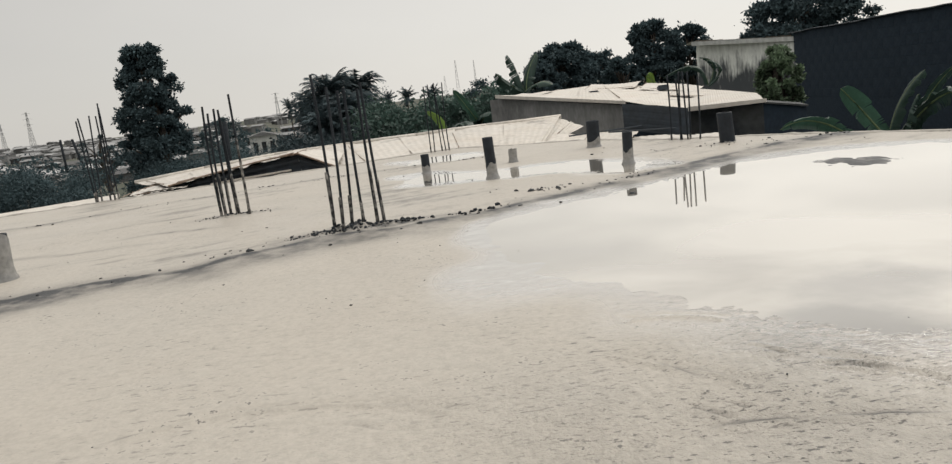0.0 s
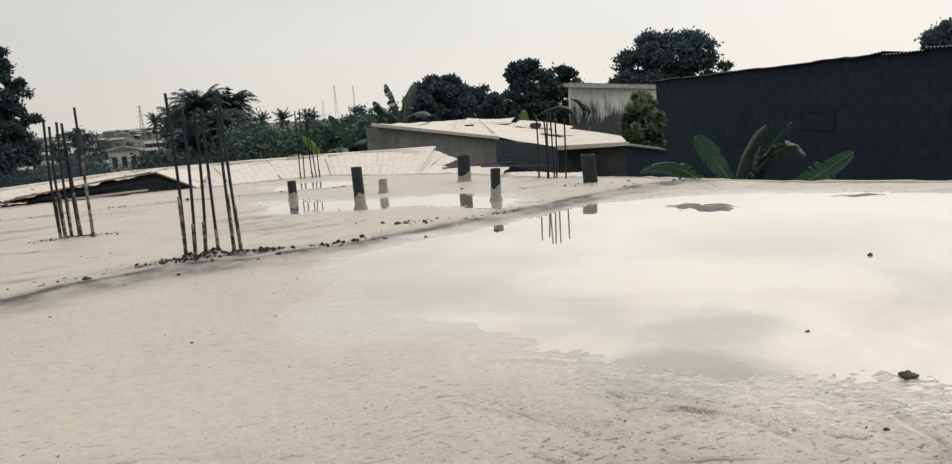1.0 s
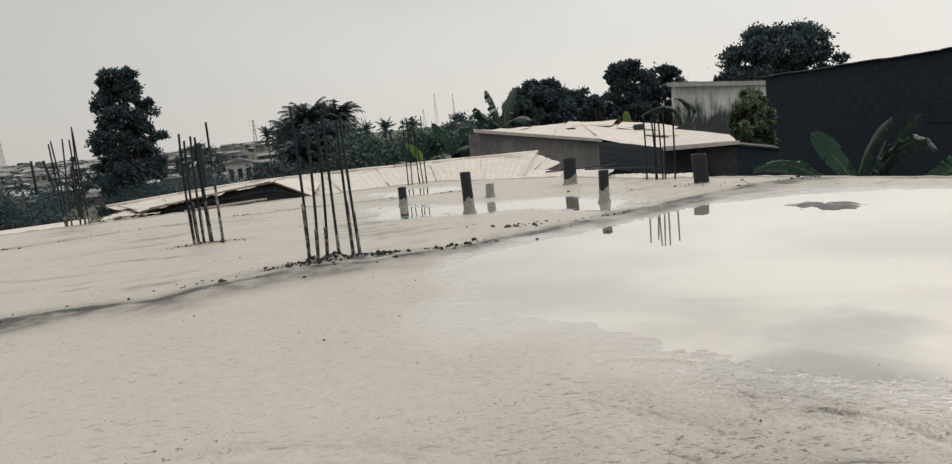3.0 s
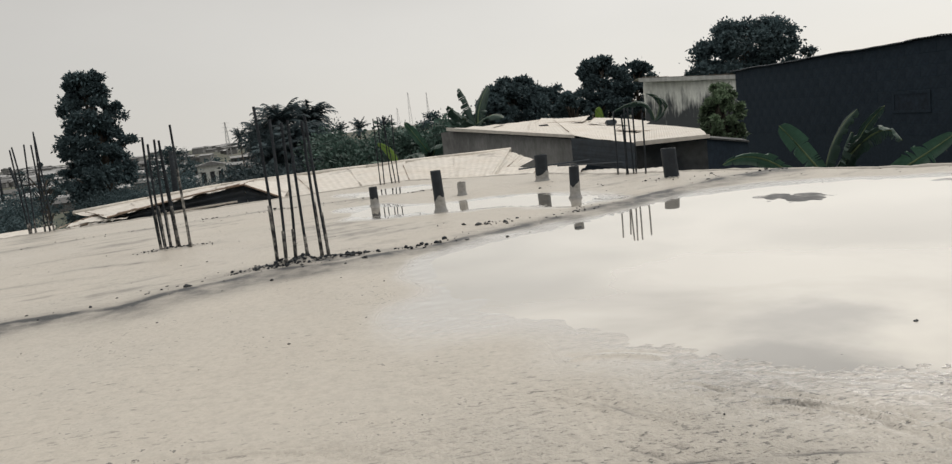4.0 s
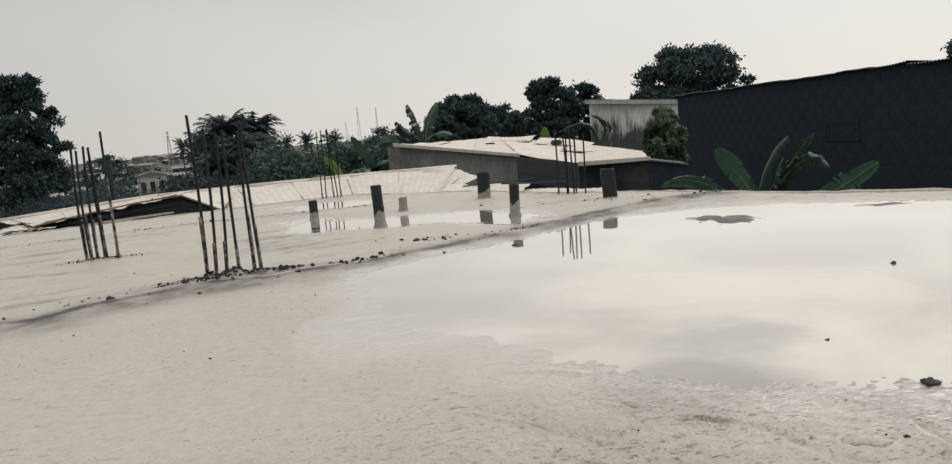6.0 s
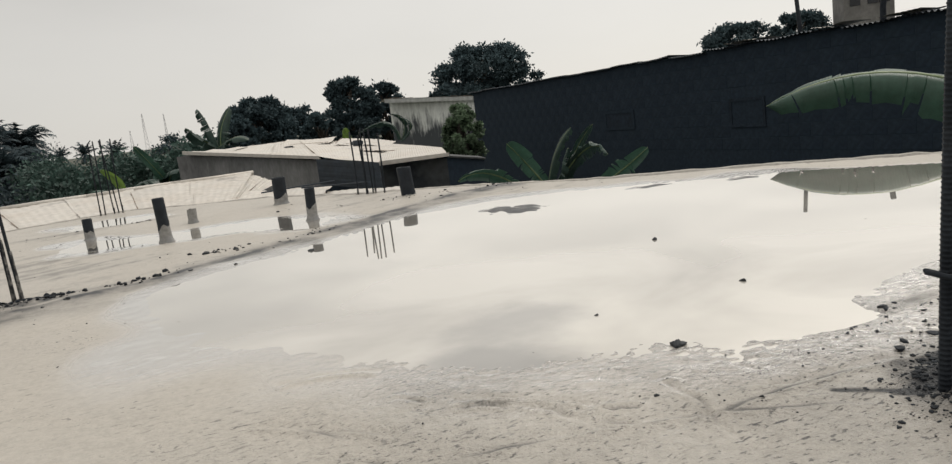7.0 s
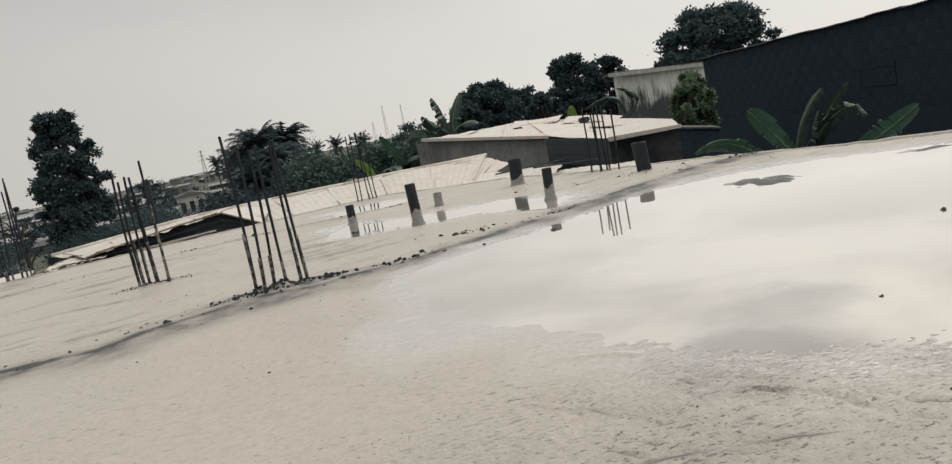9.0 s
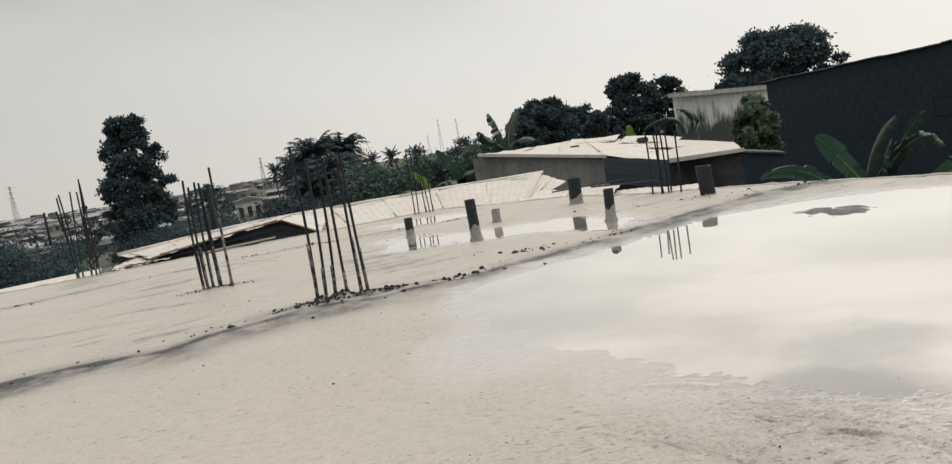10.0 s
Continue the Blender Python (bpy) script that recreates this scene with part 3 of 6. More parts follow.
def slab_height(px, py):
    wob = 0.10 * value_noise(px, py, 0.35, 1) + 0.03 * value_noise(px, py, 0.11, 2) + np.clip((py - 3.4) / 0.4, 0, 1) * (0.16 * value_noise(px * 0.6, py * 1.4, 0.16, 61) + 0.06)
    d = np.minimum.reduce([signed(px, py, p) for p in (POOL_MAIN, POOL_BACK, POOL_FAR)]) + wob
    z = np.interp(d, [-0.5, -0.15, 0.0, 0.06, 0.5], [-0.012, -0.0040, 0.0, 0.0022, 0.007])
    z += 0.0024 * value_noise(px, py, 0.06, 4) * np.clip(np.abs(d) * 12, 0.3, 1) + (0.0010 * value_noise(px, py * 1.2, 0.034, 5) + 0.0016 * np.clip(np.abs(d - 0.01) * 14, 0.5, 1) * value_noise(px, py, 0.019, 15)) * np.clip(d * 9 + 1.0, 0.0, 1)
    z += 0.0030 * np.exp(-(d / 0.05) ** 2) * np.clip((px - 0.25) / 0.3, 0, 1) * value_noise(px, py * 1.2, 0.014, 17)
    z += 0.004 * value_noise(px, py, 0.8, 6)
    for line, h, w in ((CREASE, 0.007, 0.09), (CREASE_FAR, 0.006, 0.10)):
        c = seg_dist(px + 0.08 * value_noise(px, py, 0.3, 7), py + 0.08 * value_noise(px, py, 0.25, 8), line, False)
        z += h * np.exp(-(c / w) ** 2) * (0.75 + 0.9 * value_noise(px, py, 0.2, 9))
    ca, sa = math.cos(radians(-62)), math.sin(radians(-62))
    hx, hy = (px - STAIR_HOLE[0]) * ca + (py - STAIR_HOLE[3]) * sa, -(px - STAIR_HOLE[0]) * sa + (py - STAIR_HOLE[3]) * ca
    clear = np.clip(np.maximum(-0.04 - hx, hy) / 0.06, 0, 1)
    # mortar heaped round the column feet
    for cx, cy, rx, ry, h in ((1.16, 0.635, 0.10, 0.075, 0.024), (1.08, 0.575, 0.07, 0.05, 0.015), (1.27, 0.68, 0.09, 0.06, 0.014), (1.17, 0.51, 0.06, 0.05, 0.014), (1.25, 0.40, 0.05, 0.06, 0.012), (-0.46, 2.96, 0.20, 0.045, 0.018), (-1.28, 3.94, 0.12, 0.04, 0.010)):
        q = np.hypot((px - cx) / rx, (py - cy) / ry)
        z += h * clear * np.exp(-q * q) * (0.75 + 1.5 * value_noise(px, py, 0.05, 41) + 1.5 * value_noise(px, py, 0.022, 42))
    for line in SCRAPES:
        s = seg_dist(px + 0.02 * value_noise(px, py, 0.06, 44), py + 0.02 * value_noise(px, py, 0.06, 45), line, False)
        z += 0.0030 * (0.8 * np.exp(-((s - 0.012) / 0.007) ** 2) - np.exp(-(s / 0.007) ** 2)) * np.clip(0.7 + 1.2 * value_noise(px, py, 0.05, 46), 0, 1.3)
    # low ragged patches that rise just above the water, toned dark
    for cx, cy, rx, ry in ((1.62, 3.07, 0.15, 0.15), (2.42, 2.98, 0.13, 0.06), (2.72, 2.74, 0.16, 0.06)):
        q = np.hypot((px - cx) / rx, (py - cy + 0.35 * (px - cx)) / ry)
        z = np.where(q < 1.6, np.maximum(z, 0.0022 - 0.0042 * q + 0.010 * value_noise(px, py * 0.5, 0.075, 43) + 0.006 * value_noise(px, py * 0.6, 0.03, 47)), z)
    for (cx, cy), r, a0, a1, h in SWEEPS:
        rr = np.hypot(px - cx, py - cy) - r + 0.02 * value_noise(px, py, 0.2, 10)
        an = np.degrees(np.arctan2(py - cy, px - cx))
        on = np.clip((an - a0) / 8, 0, 1) * np.clip((a1 - an) / 8, 0, 1)
        z += h * on * (np.exp(-(rr / 0.008) ** 2) - 0.7 * np.exp(-((rr - 0.02) / 0.014) ** 2)) * (d > 0.0)
    return z


def silt_shade_mask(px, py):
    """How dark the slab is toned: sediment and grit at joints and column feet, painted shade in trowel grooves."""
    wx, wy = px + 0.10 * value_noise(px, py, 0.3, 7), py + 0.10 * value_noise(px, py, 0.25, 8)
    c = seg_dist(wx, wy - 0.0, CREASE, False)
    low = np.interp(px, [-2.5, -0.6, 0.2, 1.2, 2.1], [1.0, 1.0, 0.85, 1.05, 1.2])
    band = seg_dist(wx, wy + 0.07, CREASE, False)
    m = low * (0.55 * np.exp(-(band / np.interp(px, [-1.5, 0.0, 2.0], [0.18, 0.12, 0.15])) ** 2) + 0.45 * np.exp(-(c / 0.03) ** 2)) * (0.9 + 1.2 * value_noise(px, py, 0.12, 31))
    f = seg_dist(wx, wy, CREASE_FAR, False)
    m = np.maximum(m, 0.45 * np.exp(-(f / 0.06) ** 2) * (0.8 + 1.2 * value_noise(px, py, 0.15, 32)))
    # the broad ellipses of 0.10 and 0.08 only darken the concrete by the column
    for cx, cy, rx, ry, k in ((1.16, 0.635, 0.11, 0.08, 3.0), (1.07, 0.57, 0.07, 0.05, 1.8), (1.27, 0.68, 0.10, 0.07, 1.6), (1.18, 0.51, 0.07, 0.05, 1.8), (1.26, 0.39, 0.06, 0.08, 1.5), (1.36, 0.22, 0.05, 0.12, 1.2), (1.0, 0.52, 0.06, 0.04, 0.8), (1.42, 0.60, 0.40, 0.20, 0.10), (1.45, 0.72, 0.12, 0.02, 0.6), (1.40, 0.95, 0.12, 0.03, 0.5), (1.0, 0.72, 0.50, 0.24, 0.08), (-0.46, 2.95, 0.26, 0.07, 1.0), (-0.15, 3.0, 0.2, 0.06, 0.5),
                              (-1.28, 3.93, 0.17, 0.06, 0.6), (-1.9, 3.3, 0.4, 0.03, 0.5), (-1.5, 3.55, 0.2, 0.025, 0.6), (1.62, 3.07, 0.16, 0.17, 2.2), (2.42, 2.98, 0.12, 0.06, 1.8), (2.72, 2.74, 0.16, 0.04, 1.8), (2.95, 1.62, 0.16, 0.05, 1.6)):
        q = np.hypot((wx - cx) / rx, (wy - cy) / ry)
        m = np.maximum(m, k * np.exp(-q * q) * (0.8 + 1.1 * value_noise(px, py, 0.04, 33)))
    # shaded side of each sweep, painted so that the low relief shows
    for (cx, cy), r, a0, a1, h in SWEEPS:
        rr = np.hypot(px - cx, py - cy) - r + 0.02 * value_noise(px, py, 0.2, 10)
        an = np.degrees(np.arctan2(py - cy, px - cx))
        on = np.clip((an - a0) / 8, 0, 1) * np.clip((a1 - an) / 8, 0, 1)
        m = np.maximum(m, on * 0.85 * np.exp(-((rr - 0.012) / 0.008) ** 2) * np.clip(0.35 + 2.2 * value_noise(px, py, 0.09, 34), 0, 1))
    # shade in the bottom of the scrapes, put into the colour
    for line in SCRAPES:
        s = seg_dist(px + 0.02 * value_noise(px, py, 0.06, 44), py + 0.02 * value_noise(px, py, 0.06, 45), line, False)
        m = np.maximum(m, 0.7 * np.exp(-(s / 0.0038) ** 2) * np.clip(0.45 + 1.8 * value_noise(px, py, 0.05, 46), 0, 1))
    # drawn-out stains on the far part, lying with the joints
    u, v = 0.94 * px + 0.34 * py, -0.34 * px + 0.94 * py
    st = value_noise(u, v, 0.55, 62) + 0.9 * value_noise(u * 0.35, v * 2.6, 0.12, 63) + 0.5 * value_noise(u, v * 3.0, 0.06, 64)
    m = np.maximum(m, np.clip((py - 2.3) / 0.6, 0, 1) * 0.4 * np.clip((st - 0.38) * 2.6, 0, 1))
    # the scored line running out from the near column
    s = seg_dist(wx * 0.3 + px * 0.7, wy * 0.3 + py * 0.7, [(0.985, 0.765), (1.027, 0.715), (1.075, 0.64)], False)
    m = np.maximum(m, 1.2 * np.exp(-(s / np.interp(px, [0.98, 1.08], [0.004, 0.013])) ** 2))
    return np.clip(m, 0, 1)


def pool_dist(px, py):
    return np.minimum.reduce([signed(px, py, p) for p in (POOL_MAIN, POOL_BACK, POOL_FAR)])


def wet_mask(px, py):
    d = pool_dist(px, py) + 0.25 * value_noise(px, py, 0.3, 21)
    far = np.maximum(np.clip((py - 1.6) / 1.6, 0, 1) * 0.10, np.clip((px - 0.1) / 0.5, 0, 1) * np.clip((1.7 - py) / 0.4, 0, 1) * np.clip((1.45 - px) / 0.4, 0, 1) * 0.45)
    reach = np.interp(py, [1.6, 2.6], [0.30, 0.14]) * np.interp(px, [0.0, 0.5], [0.8, 1.0])
    return np.clip(np.maximum(np.clip(1.05 - d / reach, 0, 1), far) + np.interp(py, [1.6, 2.6], [0.3, 0.2]) * value_noise(px, py, 0.7, 22) + 0.2 * value_noise(px, py, 0.15, 23), 0, 1)


def coarse_mask(px, py):
    """How rough the float finish was left: roughest by the near column, closed and smooth further out."""
    near = np.clip((px + 0.45) / 0.9, 0, 1) * np.clip((1.75 - py) / 0.6, 0, 1)
    calm = np.clip(pool_dist(px, py) / 0.35 + 0.15, 0.1, 1) * np.clip((0.5 - px) / 0.4, 0, 1) + np.clip((px - 0.1) / 0.4, 0, 1)
    return np.clip((0.22 + 0.78 * near + 0.25 * value_noise(px, py, 0.4, 51)) * np.clip(calm, 0.1, 1), 0.05, 1)


def build_slab():
    xs = np.concatenate([np.arange(-6.5, -1.5, 0.06), np.arange(-1.5, -0.9, 0.0145), np.arange(-0.9, 0.0, 0.008), np.arange(0.0, 0.2, 0.0075), np.arange(0.2, 1.3, 0.0045), np.arange(1.3, 1.7, 0.0075), np.arange(1.7, 5.61, 0.035)])
    ys = np.concatenate([np.arange(-3.0, 0.4, 0.08), np.arange(0.4, 1.25, 0.0045), np.arange(1.25, 1.9, 0.0065), np.arange(1.9, 3.1, 0.0145), np.arange(3.1, 6.95, 0.034)])
    gx, gy = np.meshgrid(xs, ys)
    z = slab_height(gx, gy)
    cx, cy = (gx[:-1, :-1] + gx[1:, 1:]) / 2, (gy[:-1, :-1] + gy[1:, 1:]) / 2
    keep = inside(cx, cy, EDGE)
    x0, y0, x1, y1 = STAIR_HOLE
    ca, sa = math.cos(radians(-62)), math.sin(radians(-62))
    lx, ly = (cx - x0) * ca + (cy - y1) * sa, -(cx - x0) * sa + (cy - y1) * ca
    keep &= ~((lx > -0.022) & (lx < 1.0) & (ly > -1.5) & (ly < -0.004))
    n = len(xs)
    jj, ii = np.nonzero(keep)
    a = jj * n + ii
    quads = np.stack([a, a + 1, a + 1 + n, a + n], 1)
    used = np.unique(quads)
    remap = np.zeros(gx.size, int)
    remap[used] = np.arange(len(used))
    co = np.stack([gx.ravel(), gy.ravel(), z.ravel()], 1)[used]
    ob = raw("floor_slab", co.tolist(), remap[quads].tolist(), M_CONC, smooth=True)
    ux, uy = co[:, 0], co[:, 1]
    silt_shade, wet = silt_shade_mask(ux, uy), wet_mask(ux, uy)
    for name, vals in (("silt_shade", silt_shade), ("wet", wet * (1 - 0.85 * silt_shade)), ("coarse", coarse_mask(ux, uy))):
        at_ = ob.data.attributes.new(name, "FLOAT", "POINT")
        at_.data.foreach_set("value", vals.astype(np.float32))
    return tagged(ob, "cream-grey trowelled concrete roof slab, wet and uneven", "concrete slab", kind="structure")


slab = build_slab()


def ribbon(pts, closed=False):
    n = len(pts)
    res = []
    for i, p in enumerate(pts):
        a, b = (pts[i - 1] if i or closed else p), (pts[(i + 1) % n] if i < n - 1 or closed else p)
        d = Vector((b[0] - a[0], b[1] - a[1], 0)).normalized()
        res.append(Vector((-d.y, d.x, 0)))
    return res


def build_rim():
    pts = []
    rs = random.Random(5)
    for (ax, ay), (bx, by) in zip(EDGE, EDGE[1:] + EDGE[:1]):
        k = max(2, int(math.hypot(bx - ax, by - ay) / 0.07))
        pts += [(ax + (bx - ax) * i / k, ay + (by - ay) * i / k) for i in range(k)]
    nor = ribbon(pts, True)
    prof = [(-0.07, -0.01), (-0.045, 0.012), (-0.005, 0.013), (0.012, 0.0), (0.016, -0.2), (-0.3, -0.2)]
    vs, fs, n, m = [], [], len(pts), len(prof)
    for p, w in zip(pts, nor):
        j, h = rs.uniform(-0.014, 0.014), rs.uniform(-0.005, 0.004)
        for o, z in prof:
            vs.append((p[0] + w.x * (o + j), p[1] + w.y * (o + j), z + (h if z > -0.1 else 0)))
    for i in range(n):
        for k in range(m - 1):
            a, b = i * m + k, ((i + 1) % n) * m + k
            fs.append((a, b, b + 1, a + 1))
    return tagged(raw("trim", vs, fs, M_RIM), "rough cast concrete edge of the roof slab", "slab edge", kind="structure")


build_rim()


def build_pools():
    for p, name in ((POOL_MAIN, "large"), (POOL_BACK, "middle"), (POOL_FAR, "small")):
        bm = bmesh.new()
        c = Vector((sum(q[0] for q in p) / len(p), sum(q[1] for q in p) / len(p), 0))
        vs = []
        for q in p:
            v = Vector((*q, 0)) - c
            vs.append(bm.verts.new(c + v * (1 + 0.12 / max(v.length, 0.2)) + Vector((0, 0, 0.0))))
        f = bm.faces.new(vs)
        if f.normal.z < 0:
            f.normal_flip()
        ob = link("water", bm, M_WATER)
        ob.visible_shadow = False
        tagged(ob, name + " shallow rain puddle lying on the concrete roof", "puddle", "puddles on the roof", "structure")


build_pools()


# storey below the slab, closing the place underneath
def build_storey():
    inner = [(x * 0.94 + 0.0, y * 0.94 + 0.05) for x, y in EDGE]
    vs, fs, n = [], [], len(inner)
    for x, y in inner:
        vs += [(x, y, -0.2), (x, y, -3.2)]
    for i in range(n):
        a, b = 2 * i, 2 * ((i + 1) % n)
        fs.append((a, b, b + 1, a + 1))
    tagged(raw("wall_below", vs, fs, M_GREYWALL), "grey rendered walls of the storey under the roof slab", "wall", kind="structure")


build_storey()


# ---------- stair opening with its shuttering ----------
def build_opening():
    x0, y0, x1, y1 = STAIR_HOLE
    e = base("stair_opening", (x0, y1, 0), "shuttered stair opening in the slab with a concrete kerb and wet boards", "stair opening", kind="structure")
    turn = Matrix.Rotation(radians(-62), 4, "Z")
    bm = bmesh.new()
    for i in range(60):
        box(bm, (-0.040, -0.025 * (i + 1) + 0.006, -0.05), (0.0, -0.025 * i + 0.006, 0.020), None)
    bmesh.ops.remove_doubles(bm, verts=bm.verts[:], dist=0.0005)
    inner = [f for f in bm.faces if abs(f.normal.y) > 0.9 and -1.49 < f.calc_center_median().y < 0.0]
    bmesh.ops.delete(bm, geom=inner, context="FACES_ONLY")
    kr = random.Random(17)
    bmesh.ops.subdivide_edges(bm, edges=[ed for ed in bm.edges if ed.calc_length() > 0.03], cuts=3, use_grid_fill=True)
    for v in bm.verts:
        if v.co.z > -0.02:
            edge = 0.005 if v.co.z > 0.015 and (v.co.x < -0.035 or v.co.x > -0.005) else 0.0
            v.co += Vector((kr.uniform(-0.0018, 0.0018), kr.uniform(-0.003, 0.003), kr.uniform(-0.0025, 0.002) - edge))
        v.co = turn @ v.co
    part("kerb", bm, M_KERB, e, "rough cement kerb", True)
    for i in range(3):
        bm = bmesh.new()
        box(bm, (0.011, -0.016, -0.11 - 0.12 * i), (1.0, 0.008, 0.011 - 0.12 * i), turn)
        bmesh.ops.bevel(bm, geom=bm.edges[:], offset=0.003, segments=1, affect="EDGES")
        part("shutter_board", bm, M_TIMBER, e, "wet brown timber board")
        bm = bmesh.new()
        box(bm, (0.001, -1.5, -0.10 - 0.12 * i), (0.010, -0.016, 0.016 - 0.12 * i), turn)
        bmesh.ops.bevel(bm, geom=bm.edges[:], offset=0.003, segments=1, affect="EDGES")
        part("shutter_board", bm, M_RAWTIMBER, e, "thin orange-brown board edge")
    for lo, hi in (((0.985, -1.484, -0.11), (1.025, 0.008, 0.011)), ((-0.04, -1.53, -0.11), (1.025, -1.485, 0.012))):
        bm = bmesh.new()
        box(bm, lo, hi, turn)
        bmesh.ops.bevel(bm, geom=bm.edges[:], offset=0.003, segments=1, affect="EDGES")
        part("shutter_board", bm, M_TIMBER, e)
    bm = bmesh.new()
    box(bm, (-0.2, -1.8, -1.2), (1.2, 0.05, -1.15), turn)
    part("stair_landing", bm, M_RIM, e, "dark concrete landing below")


build_opening()


# ---------- starter bars ----------
def rebar_mesh(bm, a, b, r, ribbed, bend=0.0):
    a, b = Vector(a), Vector(b)
    n = max(4, int((b - a).length / 0.0072)) if ribbed else 10
    d = (b - a)
    side = d.orthogonal().normalized()
    if ribbed:
        pts, rad = [], []
        for i in range(n + 1):
            k = i / n
            off = side * bend * math.sin(math.pi * k)
            for dk, rr in ((-0.22, r), (-0.1, r * 1.11), (0.1, r * 1.11), (0.22, r)):
                kk = k + dk / n
                if 0 <= kk <= 1:
                    pts.append(a + d * kk + off)
                    rad.append(rr)
        tube(bm, pts, rad, 7)
    else:
        tube(bm, [a + d * i / n + side * bend * math.sin(math.pi * i / n) for i in range(n + 1)], [r * (1 + 0.06 * (i % 2)) for i in range(n + 1)], 6)


def bar_group(name, bars, r, label, ribbed=False, dirt=0.12, stirrups=(), thick=()):
    cx, cy = sum(b[0] for b in bars) / len(bars), sum(b[1] for b in bars) / len(bars)
    e = base("starter_bars", (cx, cy, 0), label, "rebar", "starter bars on the roof slab")
    rs = random.Random(len(bars) * 7 + int(cx * 100))
    r0 = r
    for i, (bx, by, tx, ty, tz) in enumerate(bars):
        r = thick[i] if thick else r0
        bm = bmesh.new()
        lo, hi = Vector((bx, by, -0.02)) - e.location, Vector((tx, ty, tz)) - e.location
        rebar_mesh(bm, lo, hi, r, ribbed, rs.uniform(-0.012, 0.012))
        bar = part("bar", bm, M_BAR, e, smooth=True)
        if dirt:
            bm = bmesh.new()
            top = lo.lerp(hi, dirt * rs.uniform(0.7, 1.5))
            steps = 6
            tube(bm, [lo.lerp(top, i / steps) for i in range(steps + 1)], [r * (1.2 + 0.45 * (1 - i / steps) ** 3) * rs.uniform(0.96, 1.06) for i in range(steps + 1)], 7)
            part("cement_crust", bm, M_BARDIRT, bar, "pale cement crust", True)
    for ring, rr in stirrups:
        bm = bmesh.new()
        tube(bm, rel(e, ring), [rr] * len(ring), 7)
        part("stirrup", bm, M_BAR, e, "bent steel tie", True)
    return e


bar_group("c2", [(-0.582, 2.988, -0.581, 2.988, 0.642), (-0.54, 2.942, -0.52, 2.946, 0.586), (-0.515, 3.017, -0.491, 3.021, 0.569),
                 (-0.458, 2.97, -0.457, 2.97, 0.576), (-0.415, 3.074, -0.418, 3.074, 0.568), (-0.377, 3.001, -0.393, 2.999, 0.589)],
          0.0056, "six rusty ribbed starter bars standing in crumbled mortar", True, 0.3)
bar_group("c1", [(-1.365, 3.96, -1.359, 3.962, 0.599), (-1.333, 3.932, -1.328, 3.934, 0.56), (-1.308, 3.943, -1.297, 3.947, 0.58),
                 (-1.288, 3.996, -1.291, 3.995, 0.574), (-1.272, 3.97, -1.285, 3.975, 0.57), (-1.199, 3.914, -1.197, 3.915, 0.644)],
          0.0056, "five dark starter bars with pale cement crust at the foot", True, 0.45)
bar_group("c0", [(-3.026, 5.96, -3.052, 5.968, 0.666), (-2.998, 5.93, -3.02, 5.943, 0.686), (-2.973, 5.94, -2.989, 6.066, 0.699),
                 (-2.907, 5.95, -2.909, 6.008, 0.688), (-2.865, 5.94, -2.89, 6.043, 0.786), (-2.838, 5.95, -2.873, 6.01, 0.751)],
          0.0056, "six long starter bars leaning at the slab edge", False, 0.15)
bar_group("c3", [(-0.322, 6.72, -0.312, 6.72, 0.60), (-0.286, 6.7, -0.273, 6.7, 0.612), (-0.218, 6.72, -0.218, 6.72, 0.62),
                 (-0.153, 6.68, -0.143, 6.68, 0.615), (-0.183, 6.7, -0.228, 6.7, 0.61)],
          0.0054, "five thin starter bars by the far slab edge", False, 0.1)
bar_group("c4", [(1.396, 5.0, 1.396, 5.0, 0.441), (1.435, 4.92, 1.429, 4.924, 0.411), (1.443, 4.92, 1.451, 4.92, 0.456),
                 (1.478, 4.9, 1.467, 4.9, 0.454), (1.488, 4.88, 1.495, 4.88, 0.45), (1.528, 4.8, 1.535, 4.8, 0.411)],
          0.0054, "six starter bars at the slab corner, mirrored in the puddle", False, 0.1)
bar_group("c6", [(3.60, 2.2, 3.61, 2.18, 0.62), (3.59, 2.23, 3.59, 2.22, 0.51), (3.66, 2.08, 3.68, 2.06, 0.55)],
          0.0054, "three thin starter bars at the edge before the banana leaves", False, 0.1)
FRONT_TIE = [(1.056, 0.652, 0.192), (1.064, 0.628, 0.188), (1.090, 0.600, 0.180), (1.108, 0.566, 0.172), (1.126, 0.550, 0.166), (1.136, 0.530, 0.163)]
BACK_TIE = [(1.056, 0.652, 0.194), (1.085, 0.654, 0.184), (1.14, 0.650, 0.150), (1.195, 0.630, 0.118), (1.180, 0.60, 0.132), (1.136, 0.562, 0.166), (1.139, 0.545, 0.176)]
bar_group("c5", [(1.071, 0.639, 1.085, 0.619, 0.66), (1.230, 0.737, 1.249, 0.710, 0.595), (1.205, 0.646, 1.206, 0.644, 0.66), (1.122, 0.571, 1.120, 0.574, 0.66),
                 (1.319, 0.679, 1.350, 0.628, 0.66)],
          0.0066, "near column's ribbed steel starter bars tied by a stirrup", True, 0.0, [(FRONT_TIE, 0.0042), (BACK_TIE, 0.0036)], (0.0084, 0.0068, 0.0066, 0.0082, 0.0072))


